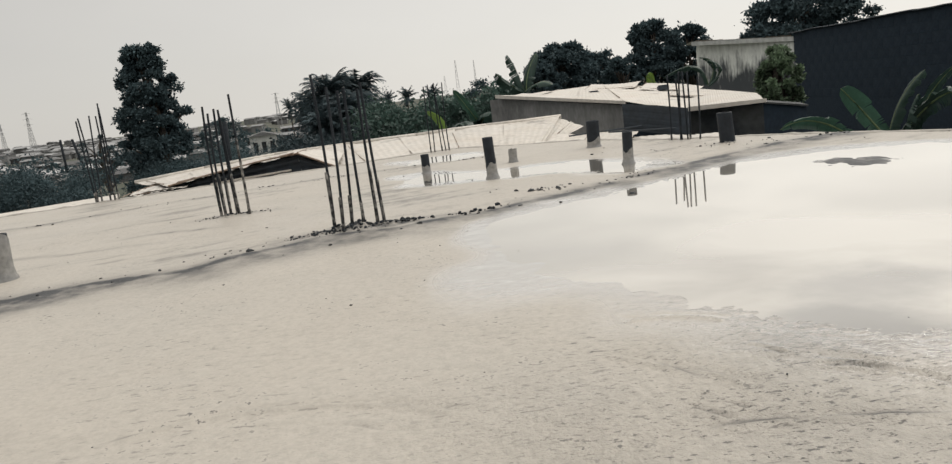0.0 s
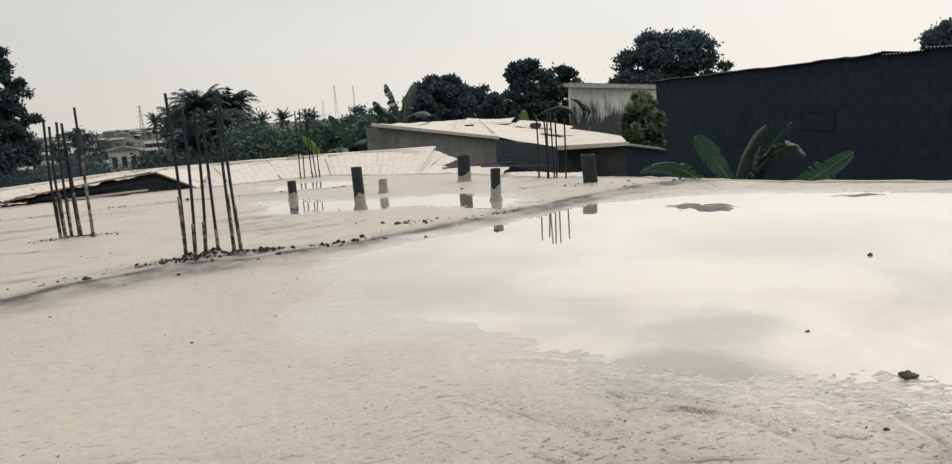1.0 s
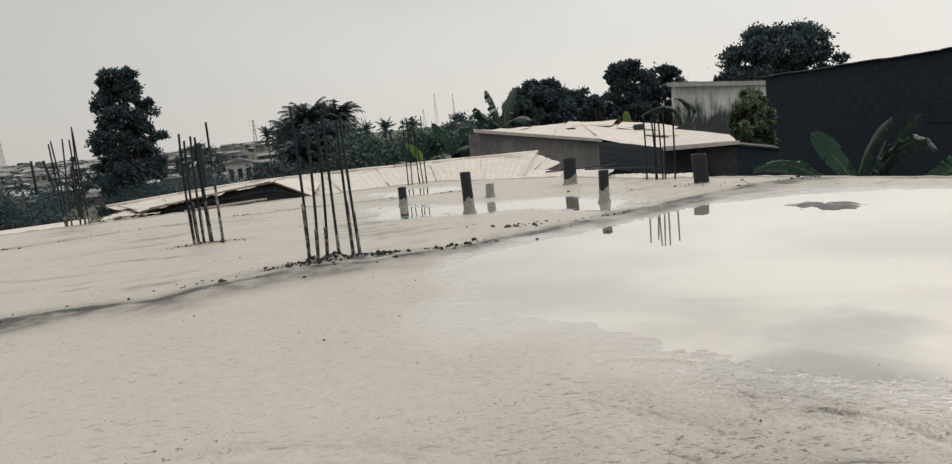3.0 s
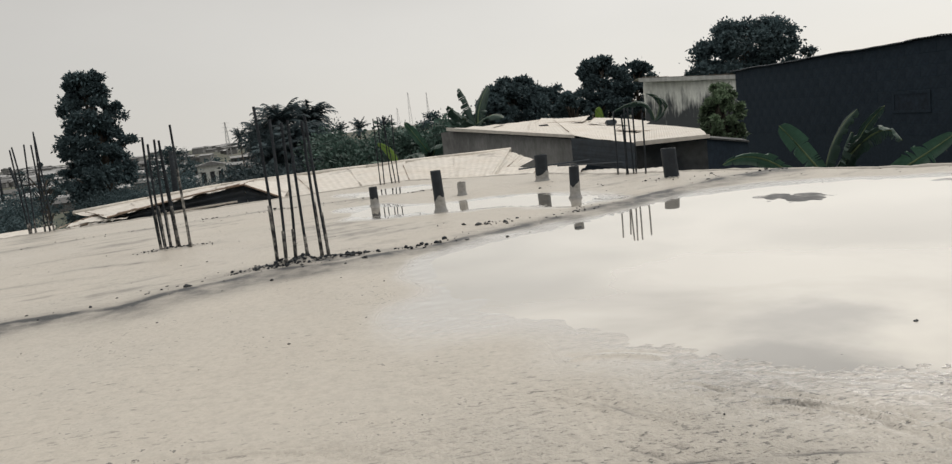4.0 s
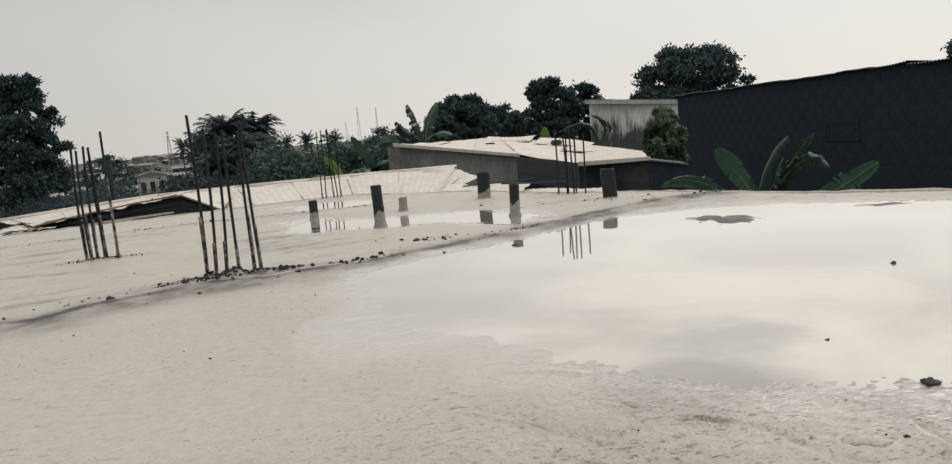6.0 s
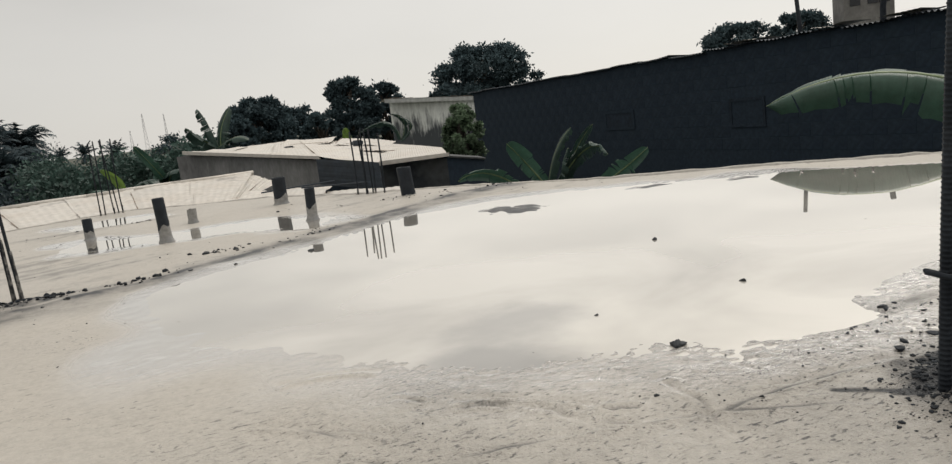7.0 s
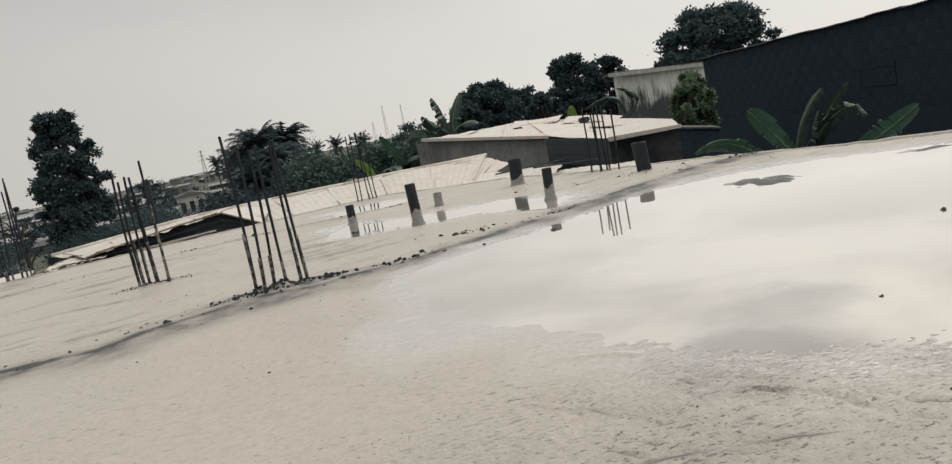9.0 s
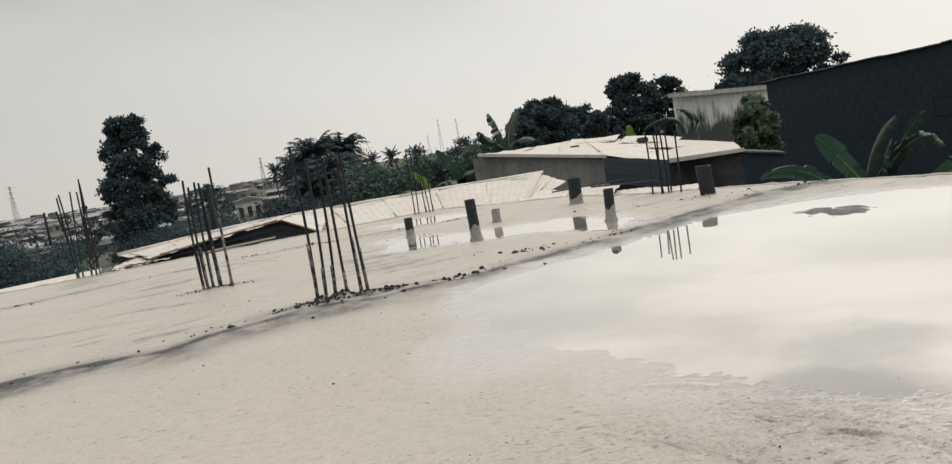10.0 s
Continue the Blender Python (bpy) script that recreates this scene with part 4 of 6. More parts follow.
# ---------- pipe stubs ----------
def pipe_stub(x, y, h, r, lean, label, crust):
    e = base("pipe_stub", (x, y, 0), label, "pipe", "pipe stubs on the roof slab")
    tip = Vector((lean[0], lean[1], h))
    bm = bmesh.new()
    seg = 20
    rings = []
    for rr, zz in ((r, -0.02), (r, 0.3), (r, 0.6), (r, 0.97), (r * 0.98, 1.0), (r * 0.84, 1.0), (r * 0.82, 0.6)):
        c = tip * zz
        rings.append([bm.verts.new(c + Vector((rr * math.cos(2 * math.pi * k / seg), rr * math.sin(2 * math.pi * k / seg), 0))) for k in range(seg)])
    for a, b in zip(rings, rings[1:]):
        for k in range(seg):
            bm.faces.new((a[k], a[(k + 1) % seg], b[(k + 1) % seg], b[k]))
    bm.faces.new(rings[-1])
    part("tube", bm, M_PVC, e, "dark weathered plastic tube", True)
    rs = random.Random(int(x * 1000))
    bm = bmesh.new()
    rings = []
    for j in range(6):
        k = j / 5
        top = [crust + 0.07 * math.sin(2 * math.pi * q / seg + 9 * x) + 0.05 * math.sin(6 * math.pi * q / seg + 5 * x) + rs.uniform(-0.025, 0.025) for q in range(seg)] if j == 5 else None
        flare = 1.05 + (0.35 if j == 0 else 0.10 if j == 1 else 0) + rs.uniform(-0.01, 0.02)
        rings.append([bm.verts.new(tip * ((top[q] if top else crust * k * 0.9) if j else -0.004)
                                   + Vector((r * flare * math.cos(2 * math.pi * q / seg), r * flare * math.sin(2 * math.pi * q / seg), 0))) for q in range(seg)])
    for a, b in zip(rings, rings[1:]):
        for k in range(seg):
            bm.faces.new((a[k], a[(k + 1) % seg], b[(k + 1) % seg], b[k]))
    part("cement_collar", bm, M_PIPECEM, e, "pale flaking cement collar", True)
    return e


pipe_stub(0.128, 4.17, 0.235, 0.030, (-0.006, 0), "tall dark plastic pipe stub with a cement-crusted foot", 0.38)
pipe_stub(0.876, 4.03, 0.177, 0.028, (0.006, 0), "dark plastic pipe stub standing in a puddle, cement-splashed", 0.45)
pipe_stub(0.902, 5.22, 0.192, 0.046, (0.004, 0), "wide grey pipe stub near the slab edge", 0.3)
pipe_stub(1.570, 4.42, 0.186, 0.045, (-0.012, 0), "wide black pipe stub at the slab corner", 0.07)
pipe_stub(0.30, 4.90, 0.092, 0.027, (0.002, 0), "short pale cement-covered pipe stub", 0.98)
pipe_stub(-0.286, 4.95, 0.127, 0.028, (0, 0), "low dark pipe stub standing in water", 0.35)
pipe_stub(-1.865, 2.82, 0.188, 0.045, (0.01, 0), "wide grey cement-skinned pipe stub beside the joint", 0.9)

# ---------- ground sheet, falling to the valley and rising to the far town ----------
def land(x, y):
    d = np.hypot(x, y)
    az = np.degrees(np.arctan2(x, y))
    town = np.clip((8 - az) / 25, 0, 1) * np.clip((az + 150) / 60, 0, 1)
    prof = np.interp(d, [0, 12, 40, 90, 160, 190, 350, 600, 900, 2500, 4500], [-3.2, -3.2, -4.5, -8.0, -11.0, -11.5, -10.5, -5.5, 1.5, 5.0, 5.0])
    flat = np.interp(d, [0, 12, 60, 300, 900, 4500], [-3.2, -3.2, -3.5, -2.5, 1.0, 4.0])
    return town * prof + (1 - town) * flat


def build_ground():
    rad = [0, 4, 8, 12, 18, 26, 40, 60, 90, 125, 160, 220, 300, 350, 400, 520, 600, 700, 900, 1500, 2500, 4400]
    n = 96
    vs, fs = [], []
    for r in rad:
        for k in range(n):
            a = 2 * math.pi * k / n
            x, y = r * math.sin(a), r * math.cos(a)
            vs.append((x, y, float(land(np.array(x), np.array(y)))))
    for i in range(len(rad) - 1):
        for k in range(n):
            a, b = i * n + k, i * n + (k + 1) % n
            fs.append((a, a + n, b + n, b))
    tagged(raw("ground", vs, fs, M_EARTH, smooth=True), "dark green scrub ground falling into a valley town", "ground", kind="structure")


build_ground()


# ---------- corrugated sheets ----------
def sheet(name, parent, p0, p1, q0, q1, mat, pitch=0.076, amp=0.0022, rows=3, sag=0.0, label="", warp=0.0, seed=0):
    """A wavy sheet between the edge p0-p1 (across the waves) and the edge q0-q1."""
    p0, p1, q0, q1 = (Vector(v) - (parent.location if parent else Vector()) for v in (p0, p1, q0, q1))
    wid = ((p1 - p0).length + (q1 - q0).length) / 2
    waves = max(2, int(round(wid / pitch)))
    n = waves * 6
    nor = (p1 - p0).cross(q0 - p0).normalized()
    if nor.z < 0:
        nor = -nor
    rs = random.Random(seed)
    bump = [[rs.uniform(-warp, warp) for _ in range(4)] for _ in range(rows + 1)]
    vs, fs = [], []
    for j in range(rows + 1):
        v = j / rows
        for i in range(n + 1):
            u = i / n
            c = p0.lerp(p1, u).lerp(q0.lerp(q1, u), v)
            f = u * 2.999
            k = int(f)
            w = bump[j][k] * (1 - f + k) + bump[j][k + 1] * (f - k)
            vs.append(c + nor * (amp * math.cos(2 * math.pi * u * waves) + w - sag * math.sin(math.pi * v)))
    for j in range(rows):
        for i in range(n):
            a = j * (n + 1) + i
            fs.append((a, a + 1, a + n + 2, a + n + 1))
    # underside, so that the sheet has a thickness
    m = len(vs)
    vs += [v - nor * 0.0015 for v in vs]
    fs += [tuple(i + m for i in f[::-1]) for f in fs]
    ob = raw(name, vs, fs, mat, parent, True)
    # rusted lap along one side and a broken one along the foot
    if mat is M_TIN and seed:
        for (a, b), cut in (((p0, q0), rs.uniform(0.55, 1.0)), ((p0, p1), rs.uniform(0.2, 0.9))):
            start = rs.uniform(0.0, 1.0 - cut)
            pts = [a.lerp(b, start + cut * k / 9) + nor * (0.004 + rs.uniform(-0.002, 0.004) + warp * 0.5) for k in range(10)]
            if rs.random() < 0.4:
                continue
            bm = bmesh.new()
            tube(bm, pts, [rs.uniform(0.0015, 0.007) for _ in pts], 5)
            part("rusty_lap", bm, M_TINRUST, ob, "rusted overlapping sheet edge")
    return tagged(ob, label) if label else ob


def quad(bm, a, b, c, d, th=0.0):
    vs = [bm.verts.new(p) for p in (a, b, c, d)]
    f = bm.faces.new(vs)
    if th:
        bm.normal_update()
        r = bmesh.ops.extrude_face_region(bm, geom=[f])
        nn = f.normal * -th
        for v in r["geom"]:
            if isinstance(v, bmesh.types.BMVert):
                v.co += nn
    return f


def slabwall(bm, a, b, z0, z1a, z1b, th):
    """An upright wall from a to b (plan), from z0 up to z1a at a and z1b at b."""
    a, b = Vector((a[0], a[1], 0)), Vector((b[0], b[1], 0))
    d = (b - a).normalized()
    n = Vector((-d.y, d.x, 0)) * th
    vs = [bm.verts.new(p) for p in (a + Vector((0, 0, z0)), b + Vector((0, 0, z0)), b + Vector((0, 0, z1b)), a + Vector((0, 0, z1a)),
                                    a + n + Vector((0, 0, z0)), b + n + Vector((0, 0, z0)), b + n + Vector((0, 0, z1b)), a + n + Vector((0, 0, z1a)))]
    for f in ((0, 1, 2, 3), (5, 4, 7, 6), (3, 2, 6, 7), (4, 0, 3, 7), (1, 5, 6, 2), (4, 5, 1, 0)):
        bm.faces.new([vs[i] for i in f])


# ---------- long low shed roof behind the slab edge ----------
def build_long_roof():
    e = base("shed_roof", (0, 9, -3.2), "long low shed with sun-bleached corrugated tin roof", "shed")
    rs = random.Random(3)
    ridge = lambda u: Vector((-4.3 + 5.52 * u, 9.55 + 0.05 * u, 0.048 + 0.006 * math.sin(9 * u) - 0.14 * max(0.0, 1 - u / 0.386)))
    eave = lambda u: Vector((-2.55 + 3.35 * u, 6.75 + 1.15 * u * u, -0.13 - 0.02 * u))
    n = 8
    for i in range(n):
        u0, u1 = i / n, (i + 1) / n + 0.008
        lift = Vector((0, 0, 0.006 * (i % 2)))
        sheet("roof_sheet", e, eave(u0) + lift, eave(u1) + lift, ridge(u0) + lift, ridge(u1) + lift, M_TIN, rows=6, warp=0.012, seed=i)
    # back slope, seen only over the ridge
    for i in range(4):
        u0, u1 = i / 4, (i + 1) / 4
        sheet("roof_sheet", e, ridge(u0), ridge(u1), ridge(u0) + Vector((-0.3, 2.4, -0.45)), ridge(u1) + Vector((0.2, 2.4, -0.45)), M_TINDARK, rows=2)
    # hip end that falls to the right, ragged at its foot
    for i, (a, b) in enumerate(((0.0, 0.5), (0.5, 1.0))):
        top0, top1 = ridge(1), Vector((1.58, 9.75, -0.125))
        lo0, lo1 = Vector((0.80, 7.95, -0.135)), Vector((1.08, 8.6, -0.17))
        sheet("roof_sheet", e, lo0.lerp(lo1, a), lo0.lerp(lo1, b), top0.lerp(top1, a), top0.lerp(top1, b), M_TIN, rows=4, warp=0.012, seed=40 + i)
    # ridge capping
    for i in range(6):
        bm = bmesh.new()
        a, b = ridge(i / 6), ridge((i + 1) / 6 + 0.01)
        tube(bm, rel(e, [a, a.lerp(b, 0.5) + Vector((0, 0, rs.uniform(-0.006, 0.008))), b]), [0.028, 0.03, 0.027], 8)
        part("ridge_cap", bm, M_TIN, e, smooth=True)
    bm = bmesh.new()
    slabwall(bm, (-3.3, 9.5 - 9), (1.4, 9.6 - 9), 0.0, 3.0, 3.0, 0.15)
    part("wall", bm, M_GREYWALL, e, "hidden block wall")


build_long_roof()


def build_lean_to():
    """The raised sheet with the dark gable under it, and loose sheets to its left."""
    e = base("lean_to", (-2.2, 7.2, -3.2), "sagging lean-to of bleached tin over dark corrugated cladding", "lean-to")
    peak, right, left = polar(-12.8, -2.87, 7.35), polar(-10.1, -4.25, 7.1), polar(-22.2, -3.86, 7.6)
    backl, backr = polar(-23.6, -3.32, 9.6), polar(-12.0, -2.64, 9.8)
    n = 4
    for i in range(n):
        a, b = i / n, (i + 1) / n + 0.01
        sheet("roof_sheet", e, left.lerp(peak, a), left.lerp(peak, b), backl.lerp(backr, a), backl.lerp(backr, b), M_TIN, rows=4, warp=0.02, seed=60 + i)
    sheet("roof_sheet", e, peak, right, backr, backr + Vector((0.5, 0, -0.05)), M_TIN, rows=4, warp=0.01, seed=70)
    # edge of the sheets, curled and rusty
    bm = bmesh.new()
    pts = [left, left.lerp(peak, 0.35) + Vector((0, 0, 0.012)), left.lerp(peak, 0.7) + Vector((0, 0, 0.016)), peak, peak.lerp(right, 0.5), right]
    tube(bm, rel(e, pts), [0.008] * len(pts), 6)
    part("edge_strip", bm, M_TINRUST, e, "rusty curled sheet edge")
    # cladding: overlapping horizontal corrugations, the overhang's shade put into their dark tin
    lo_l, lo_r = polar(-21.9, -4.9, 7.72), polar(-10.0, -5.4, 7.45)
    up_r, up_m, up_l = polar(-10.15, -4.36, 7.45), polar(-12.8, -2.97, 7.45), polar(-21.9, -3.95, 7.72)
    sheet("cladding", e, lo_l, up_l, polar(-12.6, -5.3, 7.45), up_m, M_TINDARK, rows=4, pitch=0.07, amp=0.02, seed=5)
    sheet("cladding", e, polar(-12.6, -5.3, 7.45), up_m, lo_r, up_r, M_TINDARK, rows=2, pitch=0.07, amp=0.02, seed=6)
    base_m = polar(-12.6, -5.3, 7.45)
    # added pale strips that draw the light lines along the corrugations
    for f, u0, u1 in ((0.22, 0.05, 0.97), (0.40, 0.12, 0.96), (0.56, 0.30, 0.93)):
        bm = bmesh.new()
        a, b = lo_l.lerp(up_l, f * 1.25).lerp(base_m.lerp(up_m, f), u0), lo_l.lerp(up_l, f * 1.25).lerp(base_m.lerp(up_m, f), u1)
        off = Vector((0.0, -0.035, 0.0))
        tube(bm, rel(e, [a + off, a.lerp(b, 0.5) + off, b + off]), [0.010, 0.012, 0.010], 5)
        part("cladding_rail", bm, M_TIN, e, "pale strip across the cladding")
    for i, (a0, a1, l0, l1, d) in enumerate(((-24.8, -21.6, -4.0, -4.1, 7.4), (-24.0, -21.0, -3.85, -3.95, 7.6), (-23.4, -20.2, -3.62, -3.45, 8.8), (-25.4, -23.0, -4.15, -4.05, 7.3))):
        p0, p1 = polar(a0, l0 - 0.12, d), polar(a1, l1 - 0.16, d - 0.2)
        sheet("loose_sheet", e, p0, p1, polar(a0 + 1.2, l0 + 0.22, d + 1.3), polar(a1 + 0.9, l1 + 0.22, d + 1.3), M_TIN, rows=3, warp=0.02, seed=80 + i)
    bm = bmesh.new()
    slabwall(bm, (-0.9, 0.6), (1.0, 0.3), 0.0, 2.75, 2.75, 0.15)
    part("wall", bm, M_GREYWALL, e)
    # bleached gutter sheet along the slab edge further left
    bm = bmesh.new()
    quad(bm, *rel(e, [polar(-33.0, -4.45, 6.95), polar(-25.8, -4.45, 6.95), polar(-25.4, -4.02, 7.5), polar(-33.0, -4.05, 7.5)]), th=0.02)
    part("gutter_sheet", bm, M_TIN, e)


build_lean_to()


# ---------- grey building with a mono-pitch tin roof ----------
def build_grey_house():
    e = base("grey_house", (3, 12, -3.2), "grey rendered house under a patched pale tin roof", "house")
    A, B, C, D = polar(2.74, -0.53, 13.0), polar(12.43, -2.2, 10.3), polar(16.9, -3.2, 9.3), polar(22.3, -3.22, 8.9)
    R0, R1, R2, R3 = polar(6.0, -0.66, 15.5), polar(10.8, -0.62, 16.0), polar(17.4, -1.75, 14.5), polar(21.6, -2.55, 11.5)
    low, top = [A, B, C, D], [R0, R1, R2, R3]
    k = 0
    for (a, b), (c, d) in zip(zip(low, low[1:]), zip(top, top[1:])):
        n = max(1, int((b - a).length / 1.0))
        for i in range(n):
            u, v = i / n, (i + 1) / n + 0.01
            sheet("roof_sheet", e, a.lerp(b, u) + Vector((0, 0, 0.005 * (i % 2))), a.lerp(b, v), c.lerp(d, u) + Vector((0, 0, 0.005 * (i % 2))), c.lerp(d, v), M_TIN,
                  rows=5, warp=0.015, seed=100 + k)
            k += 1
    # raised patch sheets and weights on the roof
    for i, (a0, a1, e0, e1, d) in enumerate(((9.5, 13.2, -0.85, -1.05, 14.2), (13.6, 17.6, -1.2, -1.9, 13.5), (15.6, 18.8, -2.0, -2.45, 11.6))):
        sheet("patch_sheet", e, polar(a0, e0 - 0.12, d), polar(a1, e1 - 0.12, d), polar(a0 + 0.6, e0 + 0.25, d + 1.4), polar(a1 + 0.6, e1 + 0.25, d + 1.4), M_TIN, rows=3, warp=0.02, seed=140 + i)
    for az, el, d in ((15.3, -1.4, 13.4), (12.3, -2.02, 11.6), (10.2, -1.2, 13.2)):
        bm = bmesh.new()
        c = polar(az, el, d) - e.location
        box(bm, c + Vector((-0.09, -0.08, -0.06)), c + Vector((0.09, 0.08, 0.035)), Matrix.Identity(4))
        bmesh.ops.bevel(bm, geom=bm.edges[:], offset=0.02, segments=2, affect="EDGES")
        part("roof_weight", bm, M_TINDARK, e, "dark stone weighing the sheets down")
    # fascia
    for a, b in ((A, B), (C, D)):
        bm = bmesh.new()
        d = (b - a)
        quad(bm, *rel(e, [a + Vector((0, -0.02, 0.02)), b + Vector((0, -0.02, 0.02)), b + Vector((0, -0.02, -0.022)), a + Vector((0, -0.02, -0.035))]), th=0.02)
        part("fascia", bm, M_TIN, e, "bleached timber fascia")
    # walls
    ins = Vector((0.05, 0.18, 0))
    F = polar(25.2, -3.75, 9.6)
    for a, b, mt in ((A, B, M_GREYWALL), (B, C, M_BLACKWALL), (C, D, M_SOOTWALL), (D + Vector((0, 0, 0.02)), F, M_BLACKWALL)):
        bm = bmesh.new()
        p, q = a + ins - e.location, b + ins - e.location
        slabwall(bm, p, q, 0.0, p.z - 0.05, q.z - 0.05, 0.15)
        part("wall", bm, mt, e)
    bm = bmesh.new()
    p, q = D + ins - e.location, F + ins - e.location
    quad(bm, p + Vector((0, -0.03, -0.045)), q + Vector((0, -0.03, -0.045)), q + Vector((0, 0.2, -0.02)), p + Vector((0, 0.2, -0.02)), th=0.02)
    part("coping", bm, M_SOOTWALL, e, "weathered wall coping")
    bm = bmesh.new()
    p, q = A + ins - e.location, R0 - e.location
    slabwall(bm, p, q, 0.0, p.z - 0.06, q.z - 0.1, 0.15)
    part("wall", bm, M_GREYWALL, e)
    # hanging shutter of stacked dark sheets
    top0, top1 = polar(12.2, -2.28, 10.0), polar(16.9, -3.15, 8.95)
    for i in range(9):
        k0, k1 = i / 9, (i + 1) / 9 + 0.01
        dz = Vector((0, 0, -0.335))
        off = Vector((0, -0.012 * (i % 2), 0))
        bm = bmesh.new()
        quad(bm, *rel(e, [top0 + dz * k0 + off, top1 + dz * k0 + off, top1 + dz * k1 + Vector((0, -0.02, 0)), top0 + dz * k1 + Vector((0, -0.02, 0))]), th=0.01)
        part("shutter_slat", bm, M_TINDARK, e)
    return e


build_grey_house()


def build_low_sheets():
    e = base("low_roof", (1.6, 8.6, -3.2), "low patched roof of loose bleached tin sheets", "shed")
    for i, (a0, a1, e0, e1, d, up) in enumerate(((5.2, 9.4, -4.75, -4.95, 7.6, 0.75), (9.0, 12.6, -4.95, -5.1, 7.3, 0.75), (12.2, 18.6, -5.45, -5.85, 6.6, 0.55))):
        sheet("roof_sheet", e, polar(a0, e0, d), polar(a1, e1, d - 0.4), polar(a0 + 0.7, e0 + up, d + 1.2), polar(a1 + 0.7, e1 + up, d + 0.9), M_TIN, rows=3, warp=0.02, seed=200 + i)
    for i, (a0, a1, l0, l1, d) in enumerate(((8.0, 13.5, -4.25, -4.1, 8.2), (11.0, 16.0, -4.3, -4.55, 7.7))):
        bm = bmesh.new()
        tube(bm, rel(e, [polar(a0, l0, d), polar(a1, l1, d)]), [0.009, 0.008], 6)
        part("batten", bm, M_TINDARK, e, "loose dark batten")
    bm = bmesh.new()
    slabwall(bm, (-0.6, -0.6), (0.8, -1.7), 0.0, 2.8, 2.6, 0.12)
    part("wall", bm, M_GREYWALL, e)


build_low_sheets()


# ---------- long black blockwork building ----------
WX, WTOP, WY0, WY1 = 8.78, 0.955, 5.35, 19.4


def build_black_wall():
    e = base("block_building", (WX, 12, -3.2), "long mouldy black blockwork building with a tin roof edge", "building")
    bm = bmesh.new()
    box(bm, (0.0035, WY0 - 12, 0), (0.2, WY1 - 12, 3.2 + WTOP))
    part("wall", bm, M_BLACKWALL, e)
    bm = bmesh.new()
    box(bm, (0.2, WY1 - 12.2, 0), (9.0, WY1 - 12, 3.2 + WTOP - 0.05))
    part("wall", bm, M_BLACKWALL, e)
    bm = bmesh.new()
    box(bm, (0.2, WY0 - 12, 0), (9.0, WY0 - 11.8, 3.2 + WTOP - 0.05))
    part("wall", bm, M_BLACKWALL, e)
    n = 16
    for i in range(n):
        y0, y1 = WY1 + 0.1 - i * (WY1 - WY0 + 0.1) / n, WY1 + 0.1 - (i + 1) * (WY1 - WY0 + 0.1) / n
        dz = 0.01 * math.sin(i * 1.7) + (0.012 if i > 8 else 0) * math.sin(i * 2.9)
        sheet("roof_sheet", e, (WX - 0.09, y0, WTOP + 0.015 + dz), (WX - 0.09, y1, WTOP + 0.015 + dz), (WX + 4.5, y0, WTOP - 0.25), (WX + 4.5, y1, WTOP - 0.25), M_TINDARK,
              rows=2, amp=0.012, warp=0.006 if i < 9 else 0.018, seed=300 + i)
    # a few bright bent sheet ends further along
    for i, (y, w) in enumerate(((9.3, 0.7), (7.6, 0.5), (6.6, 0.6))):
        sheet("bent_sheet", e, (WX - 0.1, y, WTOP + 0.05), (WX - 0.1, y - w, WTOP + 0.06), (WX + 0.5, y, WTOP + 0.05), (WX + 0.5, y - w, WTOP + 0.06), M_TIN, rows=2, warp=0.02, seed=330 + i)
    # window opening with a frame, a patch of render, two vent holes
    def recess(y0, y1, z0, z1, label, mat, frame_mat):
        w = new("window")
        w.parent = e
        w.location = (0, 0, 0)
        tagged(w, label)
        bm = bmesh.new()
        box(bm, (-0.004, y0 - 12, z0 + 3.2), (0.008, y1 - 12, z1 + 3.2))
        part("pane", bm, mat, w)
        for a0, a1, b0, b1 in ((y0 - 0.05, y0, z0 - 0.05, z1 + 0.05), (y1, y1 + 0.05, z0 - 0.05, z1 + 0.05), (y0, y1, z0 - 0.05, z0), (y0, y1, z1, z1 + 0.05)):
            bm = bmesh.new()
            box(bm, (-0.014, a0 - 12, b0 + 3.2), (0.009, a1 - 12, b1 + 3.2))
            part("frame", bm, frame_mat, w)
    recess(8.62, 9.28, -0.26, 0.10, "small shuttered window in dark frame", M_BLACKWALL, M_SOOTFRAME)
    recess(11.95, 12.85, -0.22, 0.06, "small blocked window with grey panel", M_SOOTFRAME, M_BLACKWALL)
    # courses of hollow blocks
    bl = bpy.data.meshes.new("block")
    bm = bmesh.new()
    box(bm, (0, -0.1975, -0.0975), (0.03, 0.1975, 0.0975))
    bmesh.ops.bevel(bm, geom=[ed for ed in bm.edges if all(v.co.x < 0.01 for v in ed.verts)], offset=0.0035, segments=1, affect="EDGES")
    bm.to_mesh(bl)
    bm.free()
    bl.materials.append(M_BLACKWALL)
    rs = random.Random(8)
    for r in range(8):
        z = WTOP - 0.13 - r * 0.2
        y = WY0 + 0.2 + (0.2 if r % 2 else 0)
        while y < WY1 - 0.2:
            hit = any(a - 0.2 < y < b + 0.2 and c - 0.1 < z < d + 0.1 for a, b, c, d in ((8.57, 9.33, -0.31, 0.15), (11.9, 12.9, -0.27, 0.11)))
            if not hit:
                o = new("block", bl)
                o.parent = e
                o.location = (rs.uniform(-0.0015, 0.0015), y - 12, z + 3.2)
            y += 0.4
    # low continuing wall beyond its end
    bm = bmesh.new()
